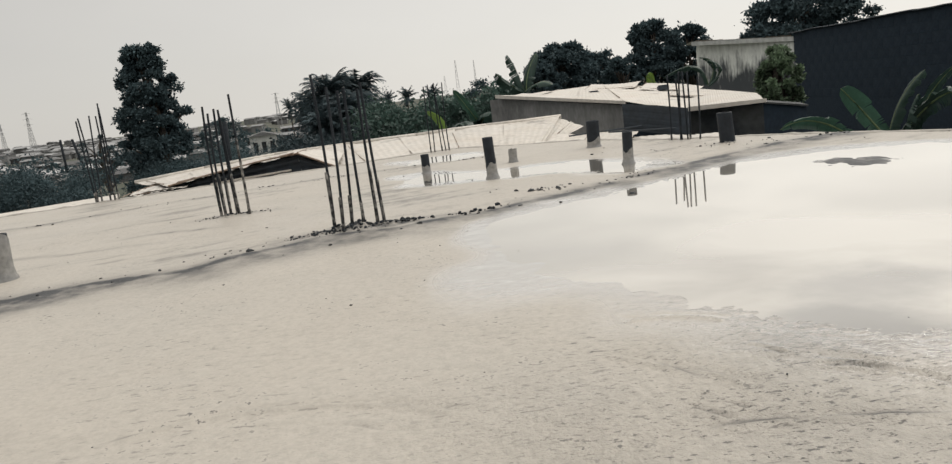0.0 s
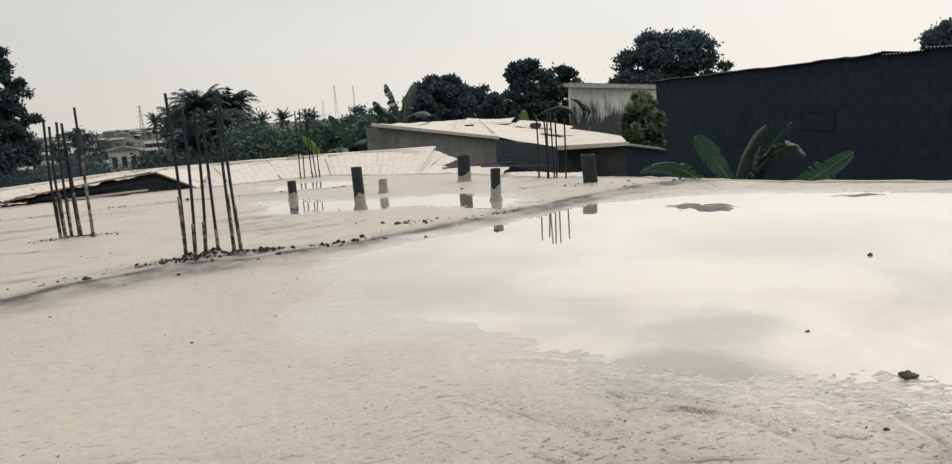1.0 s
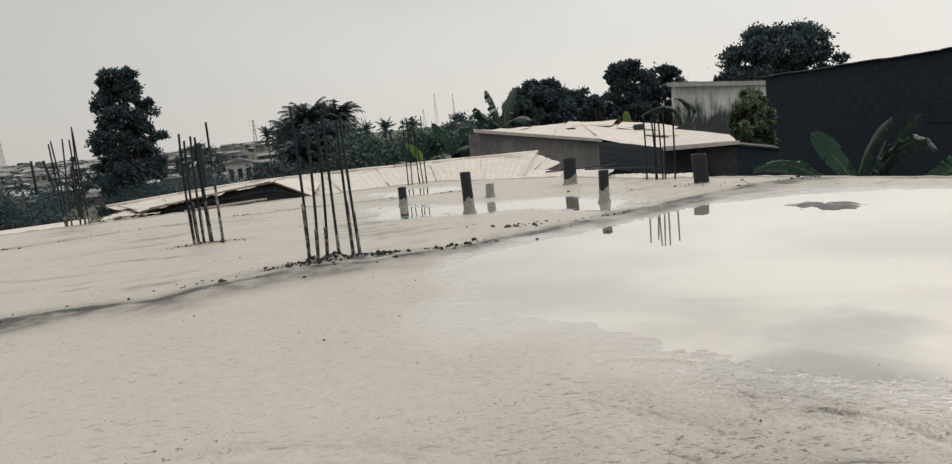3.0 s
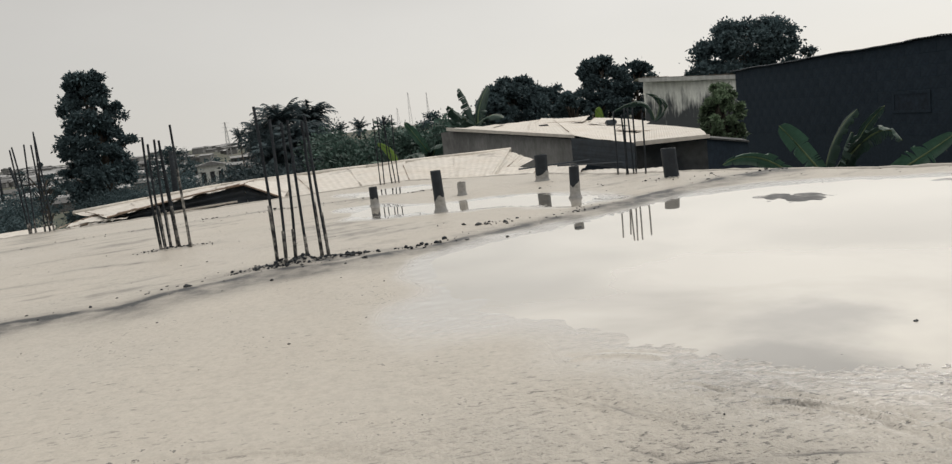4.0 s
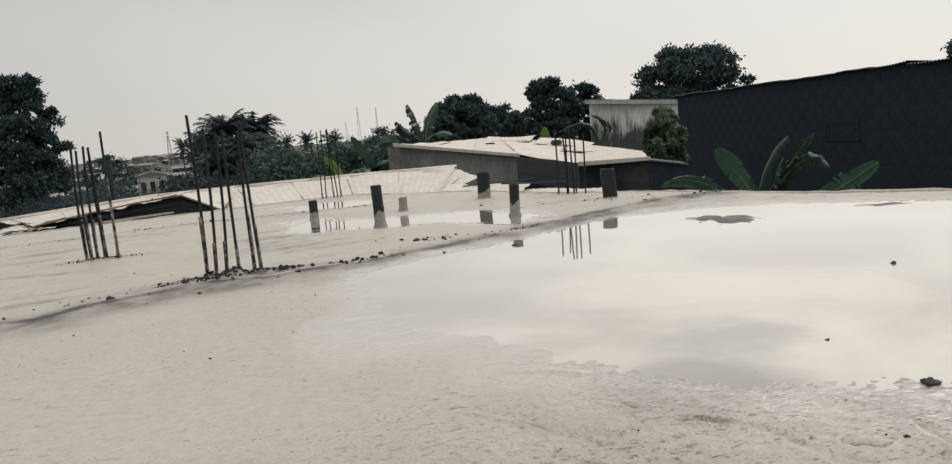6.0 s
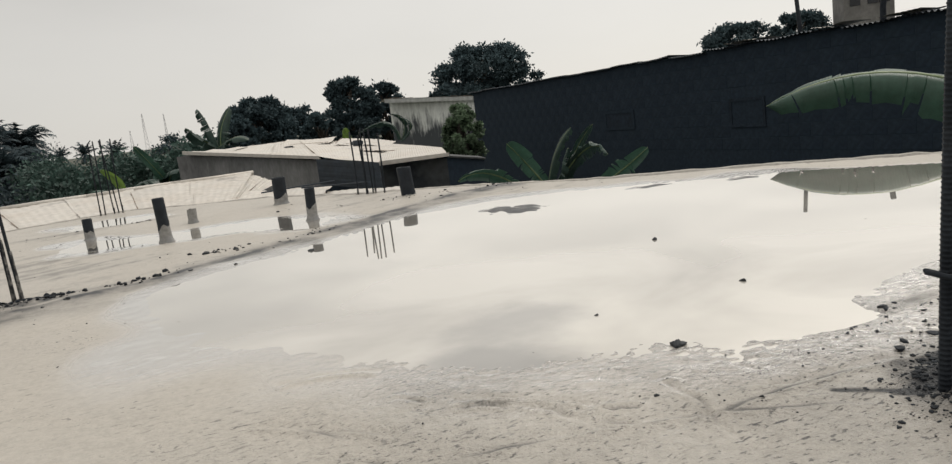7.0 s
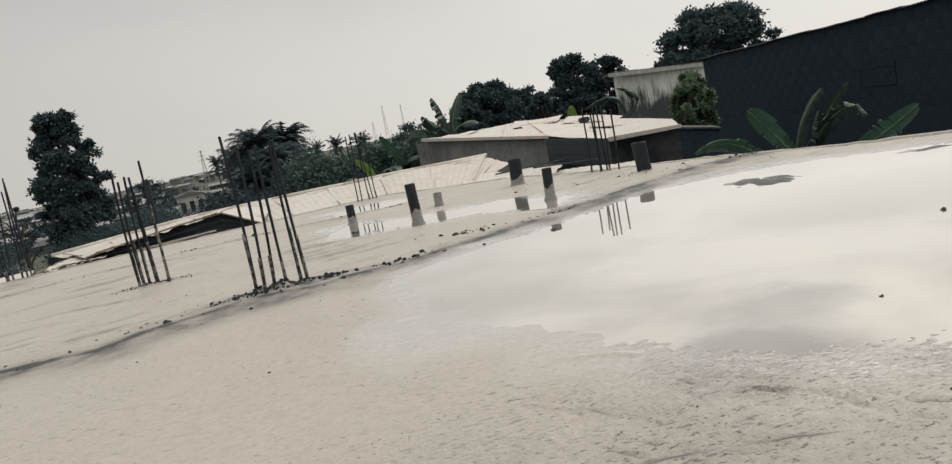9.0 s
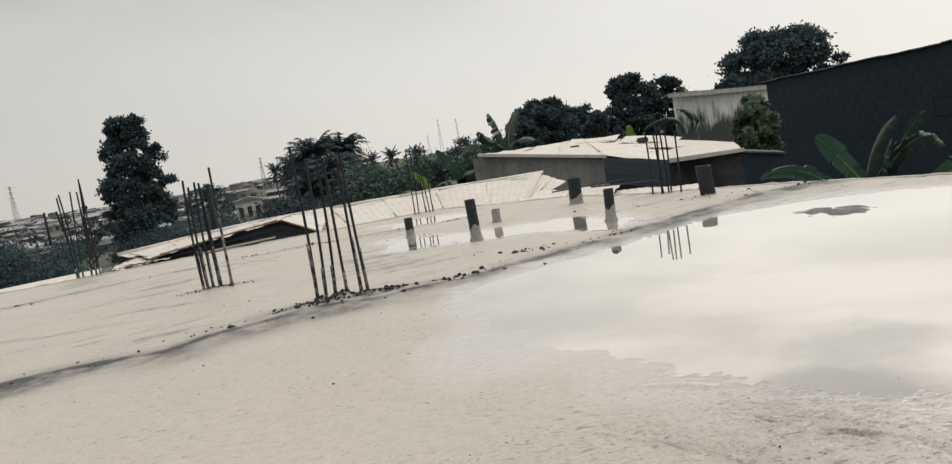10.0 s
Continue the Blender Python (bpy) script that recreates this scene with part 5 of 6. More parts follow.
    slabwall(bm, (0.1, WY0 - 12), (-2.2, -12.5), 0.0, 3.15, 3.15, 0.15)
    part("yard_wall", bm, M_BLACKWALL, e, "low dark yard wall")
    return e


build_black_wall()


# ---------- white mould-streaked house ----------
def build_white_house():
    e = base("white_house", (8.5, 24, -3.2), "white house wall streaked with black mould", "house")
    a, b = polar(17.5, 1.28, 25.0, 0.18), polar(25.4, 0.42, 23.5, 0.18)
    bm = bmesh.new()
    p, q = a - e.location, b - e.location
    slabwall(bm, p, q, 0.0, p.z + 0.05, q.z + 0.12, 0.2)
    part("wall", bm, M_WHITEWALL, e, "white wall blackened by mould below its eaves")
    c = polar(17.5, 1.2, 29.0, 0.18) - e.location
    bm = bmesh.new()
    slabwall(bm, c, p, 0.0, c.z - 0.2, p.z + 0.02, 0.2)
    part("wall", bm, M_WHITEWALL, e)
    up = Vector((0, 0, 0.1))
    for i in range(4):
        u, v = i / 4, (i + 1) / 4
        lo = lambda k: (a + Vector((-0.25, -0.3, 0.14))).lerp(b + Vector((0.3, -0.3, 0.16)), k)
        sheet("roof_sheet", e, lo(u), lo(v), lo(u) + Vector((1.2, 4.5, 0.02)), lo(v) + Vector((1.2, 4.5, 0.02)), M_TIN, rows=2, warp=0.01, seed=400 + i)
    bm = bmesh.new()
    quad(bm, *rel(e, [a + Vector((-0.25, -0.29, 0.13)), b + Vector((0.3, -0.29, 0.15)), b + Vector((0.3, -0.29, 0.02)), a + Vector((-0.25, -0.29, 0.0))]), th=0.03)
    part("fascia", bm, M_WHITEBAND, e)


build_white_house()

# ---------- vegetation ----------
def leaf_cloud(clumps, per, size, seed, droop=0.3):
    """Many small leaf blades scattered in rough shells round the clump centres; rows of (x, y, z, radius)."""
    rs = np.random.RandomState(seed)
    c = np.repeat(np.array(clumps, float), per, 0)
    n = len(c)
    d = rs.normal(size=(n, 3))
    d /= np.linalg.norm(d, axis=1)[:, None]
    d[:, 2] = np.abs(d[:, 2]) * np.where(rs.rand(n) < 0.75, 1, -0.7)
    r = c[:, 3] * (0.35 + 0.65 * rs.rand(n) ** 0.5) * (1 + 0.34 * rs.normal(size=n))
    p = c[:, :3] + d * r[:, None] * np.array([1, 1, 0.8])
    t = rs.normal(size=(n, 3)) + 0.9 * d
    t[:, 2] -= droop
    t /= np.linalg.norm(t, axis=1)[:, None]
    s = np.cross(t, rs.normal(size=(n, 3)))
    s /= np.linalg.norm(s, axis=1)[:, None]
    ln = size * (0.6 + 0.8 * rs.rand(n))[:, None]
    w = ln * 0.28
    vs = np.stack([p, p + t * ln * 0.5 + s * w, p + t * ln, p + t * ln * 0.5 - s * w], 1).reshape(-1, 3)
    fs = np.arange(4 * n).reshape(-1, 4)
    return vs.tolist(), fs.tolist()


def tree(x, y, z0, ztop, spread, clumps, per, size, seed, mat, label, category="tree", shape=None, low=0.35, cr=0.16):
    e = base("tree", (x, y, z0), label, category)
    h = ztop - z0
    rs = random.Random(seed)
    pts = []
    for i in range(clumps):
        k = rs.random()
        zz = low + (1 - low) * k
        wide = shape(k) if shape else math.sqrt(max(0.02, 1 - (2 * k - 0.85) ** 2 / 1.45))
        a = rs.uniform(0, 2 * math.pi)
        rr = spread * wide * math.sqrt(rs.uniform(0.2, 1.15))
        r = spread * cr * rs.uniform(0.4, 1.35)
        pts.append((rr * math.cos(a), rr * math.sin(a), min(zz * h, h - r * 0.6), r))
    bm = bmesh.new()
    bend = rs.uniform(-0.04, 0.04) * h
    tr = h * 0.022 + 0.05
    tube(bm, [(bend * math.sin(3 * k / 6), 0, h * 0.9 * k / 6) for k in range(7)], [tr * (1.25 - k / 6.2) for k in range(7)], 8)
    for q in pts[:: max(1, len(pts) // 22)]:
        s = Vector((0, 0, max(0.15, q[2] / h - 0.22) * h))
        m = s.lerp(Vector(q[:3]), 0.55) + Vector((0, 0, 0.04 * h))
        tube(bm, [s, m, Vector(q[:3])], [tr * 0.45, tr * 0.28, tr * 0.08], 5)
    part("trunk", bm, M_BARK, e, smooth=True)
    vs, fs = leaf_cloud(pts, per, size, seed)
    raw("crown", vs, fs, mat, e)
    return e


def at(az, d):
    a = radians(az)
    x, y = d * math.sin(a), d * math.cos(a)
    return x, y, float(land(np.array(x), np.array(y)))


def top(el, d):
    return 0.5 + d * math.tan(radians(el))


# the tall columnar tree
x, y, z = at(-22.2, 44)
tree(x, y, z, top(5.9, 44), 1.75, 330, 190, 0.17, 11, M_LEAF, "tall dark columnar tree with tiered clumps of foliage", low=0.08,
     shape=lambda k: 0.98 - 0.42 * k ** 1.8 + 0.15 * math.sin(k * 34) - 0.35 * max(0, k - 0.86) / 0.14, cr=0.165)
# the broad trees behind the roofs
for az, d, el, spr, n, seed, mat, lab in (
        (25.2, 40, 4.6, 2.65, 175, 21, M_LEAF, "broad dark mango tree above the tin roofs"),
        (14.9, 42, 3.35, 1.5, 110, 22, M_LEAF, "dark round-crowned tree behind the white house"),
        (8.0, 40, 2.6, 1.7, 110, 23, M_LEAF, "dark bushy tree behind the tin roof"),
        (10.9, 46, 1.7, 1.5, 80, 24, M_LEAF, "dark bushy tree in the row behind the roof"),
        (12.4, 38, 1.3, 1.0, 50, 25, M_LEAF, "small dark tree in the row behind the roof"),
        (17.2, 44, 2.75, 1.25, 80, 33, M_LEAF, "dark tree behind the white house roof"),
        (6.2, 36, 1.6, 0.9, 50, 34, M_LEAF, "small dark tree beside the banana plant"),
        (44.0, 40, 3.5, 2.2, 150, 26, M_LEAF, "dark tree showing over the black wall"),
        (47.9, 46, 3.7, 1.8, 110, 27, M_LEAF, "second dark tree showing over the black wall"),
        (34, 60, 0.6, 2.0, 30, 28, M_LEAF, "far tree behind the black wall"),
        (23.2, 16.5, 0.3, 0.42, 80, 29, M_LEAF3, "green citrus bush beside the white wall"),
        (2.6, 60, 0.75, 2.6, 40, 30, M_LEAF, "far round tree on the skyline"),
        (-17.7, 90, 0.5, 2.6, 90, 31, M_LEAF, "dark tree between the far roofs"),
        (-26.0, 90, 0.35, 2.0, 26, 32, M_LEAF, "small far tree by the town"),
):
    x, y, z = at(az, d)
    tree(x, y, z, top(el, d), spr, n, 260 if d < 50 else 140, 0.075 if d < 20 else 0.17, seed, mat, lab, low=0.42 if d > 20 else 0.68)
# scrub belts: too many to count
for az0, az1, d0, d1, el0, el1, n, seed in ((-7.5, 4.8, 30, 48, -3.4, -0.75, 150, 41), (-37, -27.0, 26, 34, -6.5, -1.7, 190, 42), (-19, -11.5, 60, 90, -4.2, -2.3, 50, 43),
                                            (-13, -5, 34, 44, -4, -2.4, 60, 44), (-11.6, -6.6, 72, 84, -3.8, 0.5, 150, 48), (-24.0, -17.2, 40, 46, -4.8, -2.5, 70, 49), (-22.5, -13, 90, 130, -3.2, -2.6, 30, 46), (-37, -11, 220, 640, -2.6, -0.7, 150, 47)):
    rs = random.Random(seed)
    pts = []
    for i in range(n):
        d = rs.uniform(d0, d1)
        az = rs.uniform(az0, az1)
        k = 0.5 + 0.5 * math.sin(az * 1.3 + seed)
        hi = el0 + (el1 - el0) * (0.55 + 0.45 * k)
        pts.append((*polar(az, rs.uniform(el0, hi) if i % 3 else hi - 0.2, d), d * rs.uniform(0.014, 0.03) * (0.42 if seed == 47 else 1)))
    vs, fs = leaf_cloud(pts, 420 if seed in (42, 49) else 260 if seed != 47 else 70, 0.09 if seed in (42, 49) else 0.13 if d1 < 40 else 0.19 if seed != 47 else 1.1, seed)
    tagged(raw("scrub", vs, fs, M_LEAF2 if seed == 41 else M_PALM if seed in (44, 48) else M_LEAF), "dense dark green scrub and bushes", "bushes", kind="stuff")


# ---------- palms ----------
def frond_mesh(vs, fs, start, direction, length, droop, seg, blade, rs):
    p, d = Vector(start), Vector(direction).normalized()
    step = length / seg
    pts = [p.copy()]
    for i in range(seg):
        d = (d + Vector((0, 0, -droop * (0.4 + i / seg)))).normalized()
        p = p + d * step
        pts.append(p.copy())
    for i in range(1, seg + 1):
        t = (pts[i] - pts[i - 1]).normalized()
        s = t.cross(Vector((0, 0, 1)))
        s = s.normalized() if s.length > 0.01 else Vector((1, 0, 0))
        k = i / seg
        ln = blade * math.sin(math.pi * min(0.97, 0.12 + 0.8 * k)) ** 0.6
        for sg in (-1, 1):
            for sub in (0.0, 0.5):
                b = pts[i - 1].lerp(pts[i], sub)
                tip = b + (s * sg * 0.8 + t * 0.55 + Vector((0, 0, -0.45 + rs.uniform(-0.35, 0.25)))).normalized() * ln * rs.uniform(0.8, 1.1)
                w = t * step * 0.30
                j = len(vs)
                vs += [b - w, b + w, tip]
                fs.append((j, j + 1, j + 2))
        a, b, w = pts[i - 1], pts[i], s * 0.03 * (1.2 - k)
        j = len(vs)
        vs += [a - w, a + w, b + w * 0.8, b - w * 0.8]
        fs.append((j, j + 1, j + 2, j + 3))


def palm(az, d, el_top, flen, n, seed, label, seg=12, blade=1.0):
    x, y, z = at(az, d)
    e = base("palm", (x, y, z), label, "palm tree", "palms behind the sheds")
    h = top(el_top, d) - z - flen * 0.72
    rs = random.Random(seed)
    bm = bmesh.new()
    tube(bm, [(0.1 * math.sin(k), 0, h * k / 6) for k in range(7)], [0.22 - 0.02 * k for k in range(7)], 8)
    part("trunk", bm, M_BARK, e, smooth=True)
    for i in range(n):
        a = 2.399963 * i + rs.uniform(-0.2, 0.2)
        up = 3.0 - 4.4 * (i / n) ** 0.8 + rs.uniform(-0.2, 0.2)
        vs, fs = [], []
        frond_mesh(vs, fs, (0.1 * math.sin(6), 0, h), (math.cos(a), math.sin(a), up), flen * rs.uniform(0.8, 1.12), 0.15, seg, blade, rs)
        raw("frond", vs, fs, M_PALM, e)


palm(-9.7, 76, 2.95, 3.5, 62, 1, "dark oil palm with a dense feathery crown")
palm(-7.5, 80, 2.85, 3.5, 62, 2, "dark oil palm leaning over its neighbour")
palm(-10.9, 78, 1.9, 3.0, 60, 3, "dark oil palm with drooping old fronds")
palm(-8.6, 72, 1.5, 3.4, 60, 4, "lower oil palm in the clump")
palm(-10.4, 70, 0.3, 3.0, 56, 11, "low oil palm under the clump")
palm(-7.3, 70, 0.5, 3.0, 56, 12, "low oil palm beside the clump")
palm(-4.9, 60, -0.9, 3.0, 30, 9, "young palm among the scrub")
palm(-1.2, 50, -0.3, 2.6, 28, 10, "young palm in the green belt")
palm(-3.9, 140, 1.0, 2.4, 18, 5, "far lone palm on the skyline", 7, 0.9)
palm(-5.35, 150, 0.95, 2.2, 16, 6, "far small palm on the skyline", 7, 0.9)
palm(-2.0, 120, 0.95, 2.4, 18, 7, "far palm over the scrub", 7, 0.9)
palm(-12.7, 150, 1.3, 2.4, 16, 8, "far palm by the pylon", 7, 0.9)


# ---------- bananas ----------
def banana_leaf(e, start, mid, tip, width, mat, fold=0.5, roll=0.0, tears=0, seed=0, name="leaf"):
    """A blade on a curved midrib through start, mid, tip (relative to e), folded along the rib and torn at the margin."""
    s, m, t = Vector(start), Vector(mid), Vector(tip)
    c = 2 * m - (s + t) / 2
    n, side = 30, 5
    rs = random.Random(seed)
    cuts = sorted(rs.sample(range(5, n - 2), tears)) if tears else []
    pos = lambda k: (1 - k) ** 2 * s + 2 * k * (1 - k) * c + k * k * t
    ob = new(name)
    ob.parent = e
    bm = bmesh.new()
    tube(bm, [pos(i / 14) for i in range(15)], [width * 0.035 * (1.15 - i / 14) + 0.002 for i in range(15)], 6)
    rib = part("midrib", bm, M_RIB, ob, smooth=True)
    vs, fs = [], []
    for sg in (-1, 1):
        prev = None
        lift, hang = 0.0, 1.0
        for i in range(n + 1):
            k = i / n
            if i in cuts:
                prev_break, lift, hang = True, rs.uniform(-0.55, 0.25), rs.uniform(0.72, 1.12)
            else:
                prev_break = False
            d = (pos(min(1, k + 0.02)) - pos(max(0, k - 0.02))).normalized()
            nrm = d.cross(Vector((0, 0, 1)))
            nrm = nrm.normalized() if nrm.length > 0.05 else Vector((1, 0, 0))
            upv = nrm.cross(d)
            q = Matrix.Rotation(roll, 3, d)
            a, u = q @ nrm, q @ upv
            w = width * 0.5 * max(0.0, math.sin(math.pi * min(1, 0.05 + 0.95 * k ** 0.85))) ** 0.33 * hang if k < 1 else 0.001

            def row(lf):
                out = []
                for j in range(side + 1):
                    f = j / side
                    out.append(pos(k) + a * (sg * w * f * math.cos(fold * f)) + u * (w * (0.12 * math.sin(math.pi * f) - math.sin(fold + lf) * f * f) + 0.012 * width * math.sin(i * 2.1) * f))
                return out
            r = row(lift)
            idx = list(range(len(vs), len(vs) + side + 1))
            if prev_break and prev is not None:
                old = row(0.0)
                old_idx = list(range(len(vs), len(vs) + side + 1))
                shrink = d * (width * 0.03)
                vs += [o - shrink * (j / side) for j, o in enumerate(old)]
                for j in range(side):
                    fs.append((prev[j], prev[j + 1], old_idx[j + 1], old_idx[j]))
                idx = list(range(len(vs), len(vs) + side + 1))
                vs += r
            else:
                vs += r
                if prev is not None:
                    for j in range(side):
                        fs.append((prev[j], prev[j + 1], idx[j + 1], idx[j]))
            prev = idx
    bl = raw("blade", vs, fs, mat, ob, True)
    along = bl.data.attributes.new("along", "FLOAT", "POINT")
    ways = [(v - s).dot((t - s).normalized()) for v in vs]
    along.data.foreach_set("value", ways)
    return ob


def banana_plant(place, leaves, label, group="", stem=0.1, mat=None):
    e = base("banana_plant", place, label, "banana plant", group)
    for i, (s, m, t, w, mt, fold, roll, tears) in enumerate(leaves):
        s, m, t = (Vector(v) - e.location for v in (s, m, t))
        banana_leaf(e, s, m, t, w, mt, fold, roll, tears, i + int(abs(place[0]) * 10))
    h = sum(Vector(l[0]).z for l in leaves) / len(leaves) - place[2]
    bm = bmesh.new()
    cx = sum(Vector(l[0]).x for l in leaves) / len(leaves) - place[0]
    cy = sum(Vector(l[0]).y for l in leaves) / len(leaves) - place[1]
    h -= 0.12
    tube(bm, [(cx * k / 4, cy * k / 4, h * k / 4) for k in range(5)], [stem * (1.2 - 0.12 * k) for k in range(5)], 9)
    part("stem", bm, M_RIB, e, "pale green stem", True)
    return e


P = lambda az, el, d: polar(az, el, d, 0.18)
Q = lambda az, el, d: polar(az, el, d, 0.045)
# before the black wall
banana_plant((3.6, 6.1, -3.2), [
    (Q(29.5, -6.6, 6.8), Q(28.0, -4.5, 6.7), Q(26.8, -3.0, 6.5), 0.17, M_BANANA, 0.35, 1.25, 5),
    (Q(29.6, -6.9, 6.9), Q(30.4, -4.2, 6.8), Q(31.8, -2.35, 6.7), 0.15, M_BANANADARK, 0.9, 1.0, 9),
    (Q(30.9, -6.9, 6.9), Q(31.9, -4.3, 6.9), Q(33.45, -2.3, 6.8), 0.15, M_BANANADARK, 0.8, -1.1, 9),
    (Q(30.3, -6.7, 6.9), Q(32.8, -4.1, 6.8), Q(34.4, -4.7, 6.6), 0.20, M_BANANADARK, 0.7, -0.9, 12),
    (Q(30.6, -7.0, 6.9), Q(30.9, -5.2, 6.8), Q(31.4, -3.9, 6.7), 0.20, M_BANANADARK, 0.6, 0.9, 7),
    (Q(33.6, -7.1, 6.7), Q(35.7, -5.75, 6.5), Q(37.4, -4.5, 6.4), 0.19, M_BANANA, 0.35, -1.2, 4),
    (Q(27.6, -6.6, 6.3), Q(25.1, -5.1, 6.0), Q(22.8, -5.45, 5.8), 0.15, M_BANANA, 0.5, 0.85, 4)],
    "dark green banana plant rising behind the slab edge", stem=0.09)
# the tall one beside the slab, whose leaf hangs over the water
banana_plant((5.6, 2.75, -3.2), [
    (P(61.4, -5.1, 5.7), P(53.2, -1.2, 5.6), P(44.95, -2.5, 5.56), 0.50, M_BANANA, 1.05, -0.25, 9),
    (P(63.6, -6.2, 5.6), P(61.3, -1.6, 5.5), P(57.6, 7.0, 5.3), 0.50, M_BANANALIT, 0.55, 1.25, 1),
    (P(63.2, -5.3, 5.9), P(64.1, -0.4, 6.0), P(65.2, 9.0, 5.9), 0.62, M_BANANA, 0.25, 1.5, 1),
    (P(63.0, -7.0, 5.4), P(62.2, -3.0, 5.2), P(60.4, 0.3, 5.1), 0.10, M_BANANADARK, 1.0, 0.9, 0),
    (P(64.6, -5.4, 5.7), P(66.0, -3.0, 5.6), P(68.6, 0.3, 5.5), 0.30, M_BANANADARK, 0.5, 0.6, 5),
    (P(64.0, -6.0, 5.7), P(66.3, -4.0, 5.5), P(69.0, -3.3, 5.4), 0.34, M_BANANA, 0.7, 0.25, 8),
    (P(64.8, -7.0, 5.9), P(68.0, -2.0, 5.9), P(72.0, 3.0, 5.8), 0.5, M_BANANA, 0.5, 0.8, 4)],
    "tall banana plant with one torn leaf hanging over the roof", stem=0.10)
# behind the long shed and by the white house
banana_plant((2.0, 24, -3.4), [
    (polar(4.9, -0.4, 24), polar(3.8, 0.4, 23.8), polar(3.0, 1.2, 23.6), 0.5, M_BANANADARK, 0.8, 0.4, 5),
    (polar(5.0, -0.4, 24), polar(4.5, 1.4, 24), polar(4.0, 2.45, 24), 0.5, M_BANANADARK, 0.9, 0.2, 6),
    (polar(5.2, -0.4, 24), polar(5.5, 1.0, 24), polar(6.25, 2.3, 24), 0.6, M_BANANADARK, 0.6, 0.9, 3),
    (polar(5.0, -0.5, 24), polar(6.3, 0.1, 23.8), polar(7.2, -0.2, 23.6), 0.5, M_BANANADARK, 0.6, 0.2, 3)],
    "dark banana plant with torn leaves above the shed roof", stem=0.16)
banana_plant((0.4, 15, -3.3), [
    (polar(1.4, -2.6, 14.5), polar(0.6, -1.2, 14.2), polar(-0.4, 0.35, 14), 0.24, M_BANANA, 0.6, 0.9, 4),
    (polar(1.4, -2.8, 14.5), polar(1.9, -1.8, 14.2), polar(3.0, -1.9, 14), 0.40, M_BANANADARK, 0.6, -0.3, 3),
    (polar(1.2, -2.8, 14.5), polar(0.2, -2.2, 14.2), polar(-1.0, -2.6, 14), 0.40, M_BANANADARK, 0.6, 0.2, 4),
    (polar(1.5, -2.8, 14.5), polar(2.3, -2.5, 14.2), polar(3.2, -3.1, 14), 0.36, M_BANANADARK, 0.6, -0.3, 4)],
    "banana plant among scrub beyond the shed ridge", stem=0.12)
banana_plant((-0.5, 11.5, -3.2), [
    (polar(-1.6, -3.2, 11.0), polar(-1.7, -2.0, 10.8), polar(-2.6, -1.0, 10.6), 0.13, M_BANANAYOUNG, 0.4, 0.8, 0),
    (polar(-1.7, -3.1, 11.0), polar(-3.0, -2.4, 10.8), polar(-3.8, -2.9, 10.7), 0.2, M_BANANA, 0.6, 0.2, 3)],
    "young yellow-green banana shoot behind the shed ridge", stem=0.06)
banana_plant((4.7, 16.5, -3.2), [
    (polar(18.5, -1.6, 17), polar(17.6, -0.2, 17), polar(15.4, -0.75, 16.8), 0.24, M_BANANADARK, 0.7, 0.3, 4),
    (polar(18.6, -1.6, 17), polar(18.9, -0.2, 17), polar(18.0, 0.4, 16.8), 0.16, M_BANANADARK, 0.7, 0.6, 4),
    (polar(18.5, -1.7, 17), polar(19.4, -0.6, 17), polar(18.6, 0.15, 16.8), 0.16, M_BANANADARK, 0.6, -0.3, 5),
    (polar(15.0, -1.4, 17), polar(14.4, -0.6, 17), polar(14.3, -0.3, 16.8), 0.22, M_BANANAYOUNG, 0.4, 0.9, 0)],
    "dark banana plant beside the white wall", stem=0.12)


# ---------- the town on the far slope ----------
def house(x, y, z, w, l, h, turn, seed, label, roofmat=None, wallmat=None):
    e = base("far_house", (x, y, z), label, "house", "houses of the far town")
    m = Matrix.Rotation(turn, 4, "Z")
    bm = bmesh.new()
    box(bm, (-w / 2, -l / 2, -2), (w / 2, l / 2, h), m)
    part("wall", bm, wallmat or M_PALEWALL, e)
    bm = bmesh.new()
    o, rh = 0.5, w * 0.16
    vs = [bm.verts.new(m @ Vector(v)) for v in ((-w / 2 - o, -l / 2 - o, h), (0, -l / 2 - o, h + rh), (w / 2 + o, -l / 2 - o, h), (-w / 2 - o, l / 2 + o, h), (0, l / 2 + o, h + rh), (w / 2 + o, l / 2 + o, h))]
    for f in ((0, 1, 4, 3), (1, 2, 5, 4), (0, 2, 1), (3, 4, 5), (0, 3, 5, 2)):
        bm.faces.new([vs[i] for i in f])
    part("roof", bm, roofmat or M_FARROOF, e)
    rs = random.Random(seed)
    for k in range(3 if seed < 110 else 0):
        bm = bmesh.new()
        u = -l / 2 + l * (k + 0.6) / 3.2
        if seed % 2:
            box(bm, (-w / 2 - 0.05, u - 0.5, h * 0.3), (-w / 2 + 0.05, u + 0.5, h * 0.75), m)
        else:
            box(bm, (u * w / l - 0.5, -l / 2 - 0.05, h * 0.3), (u * w / l + 0.5, -l / 2 + 0.05, h * 0.75), m)
        part("window", bm, M_GLASS, e)


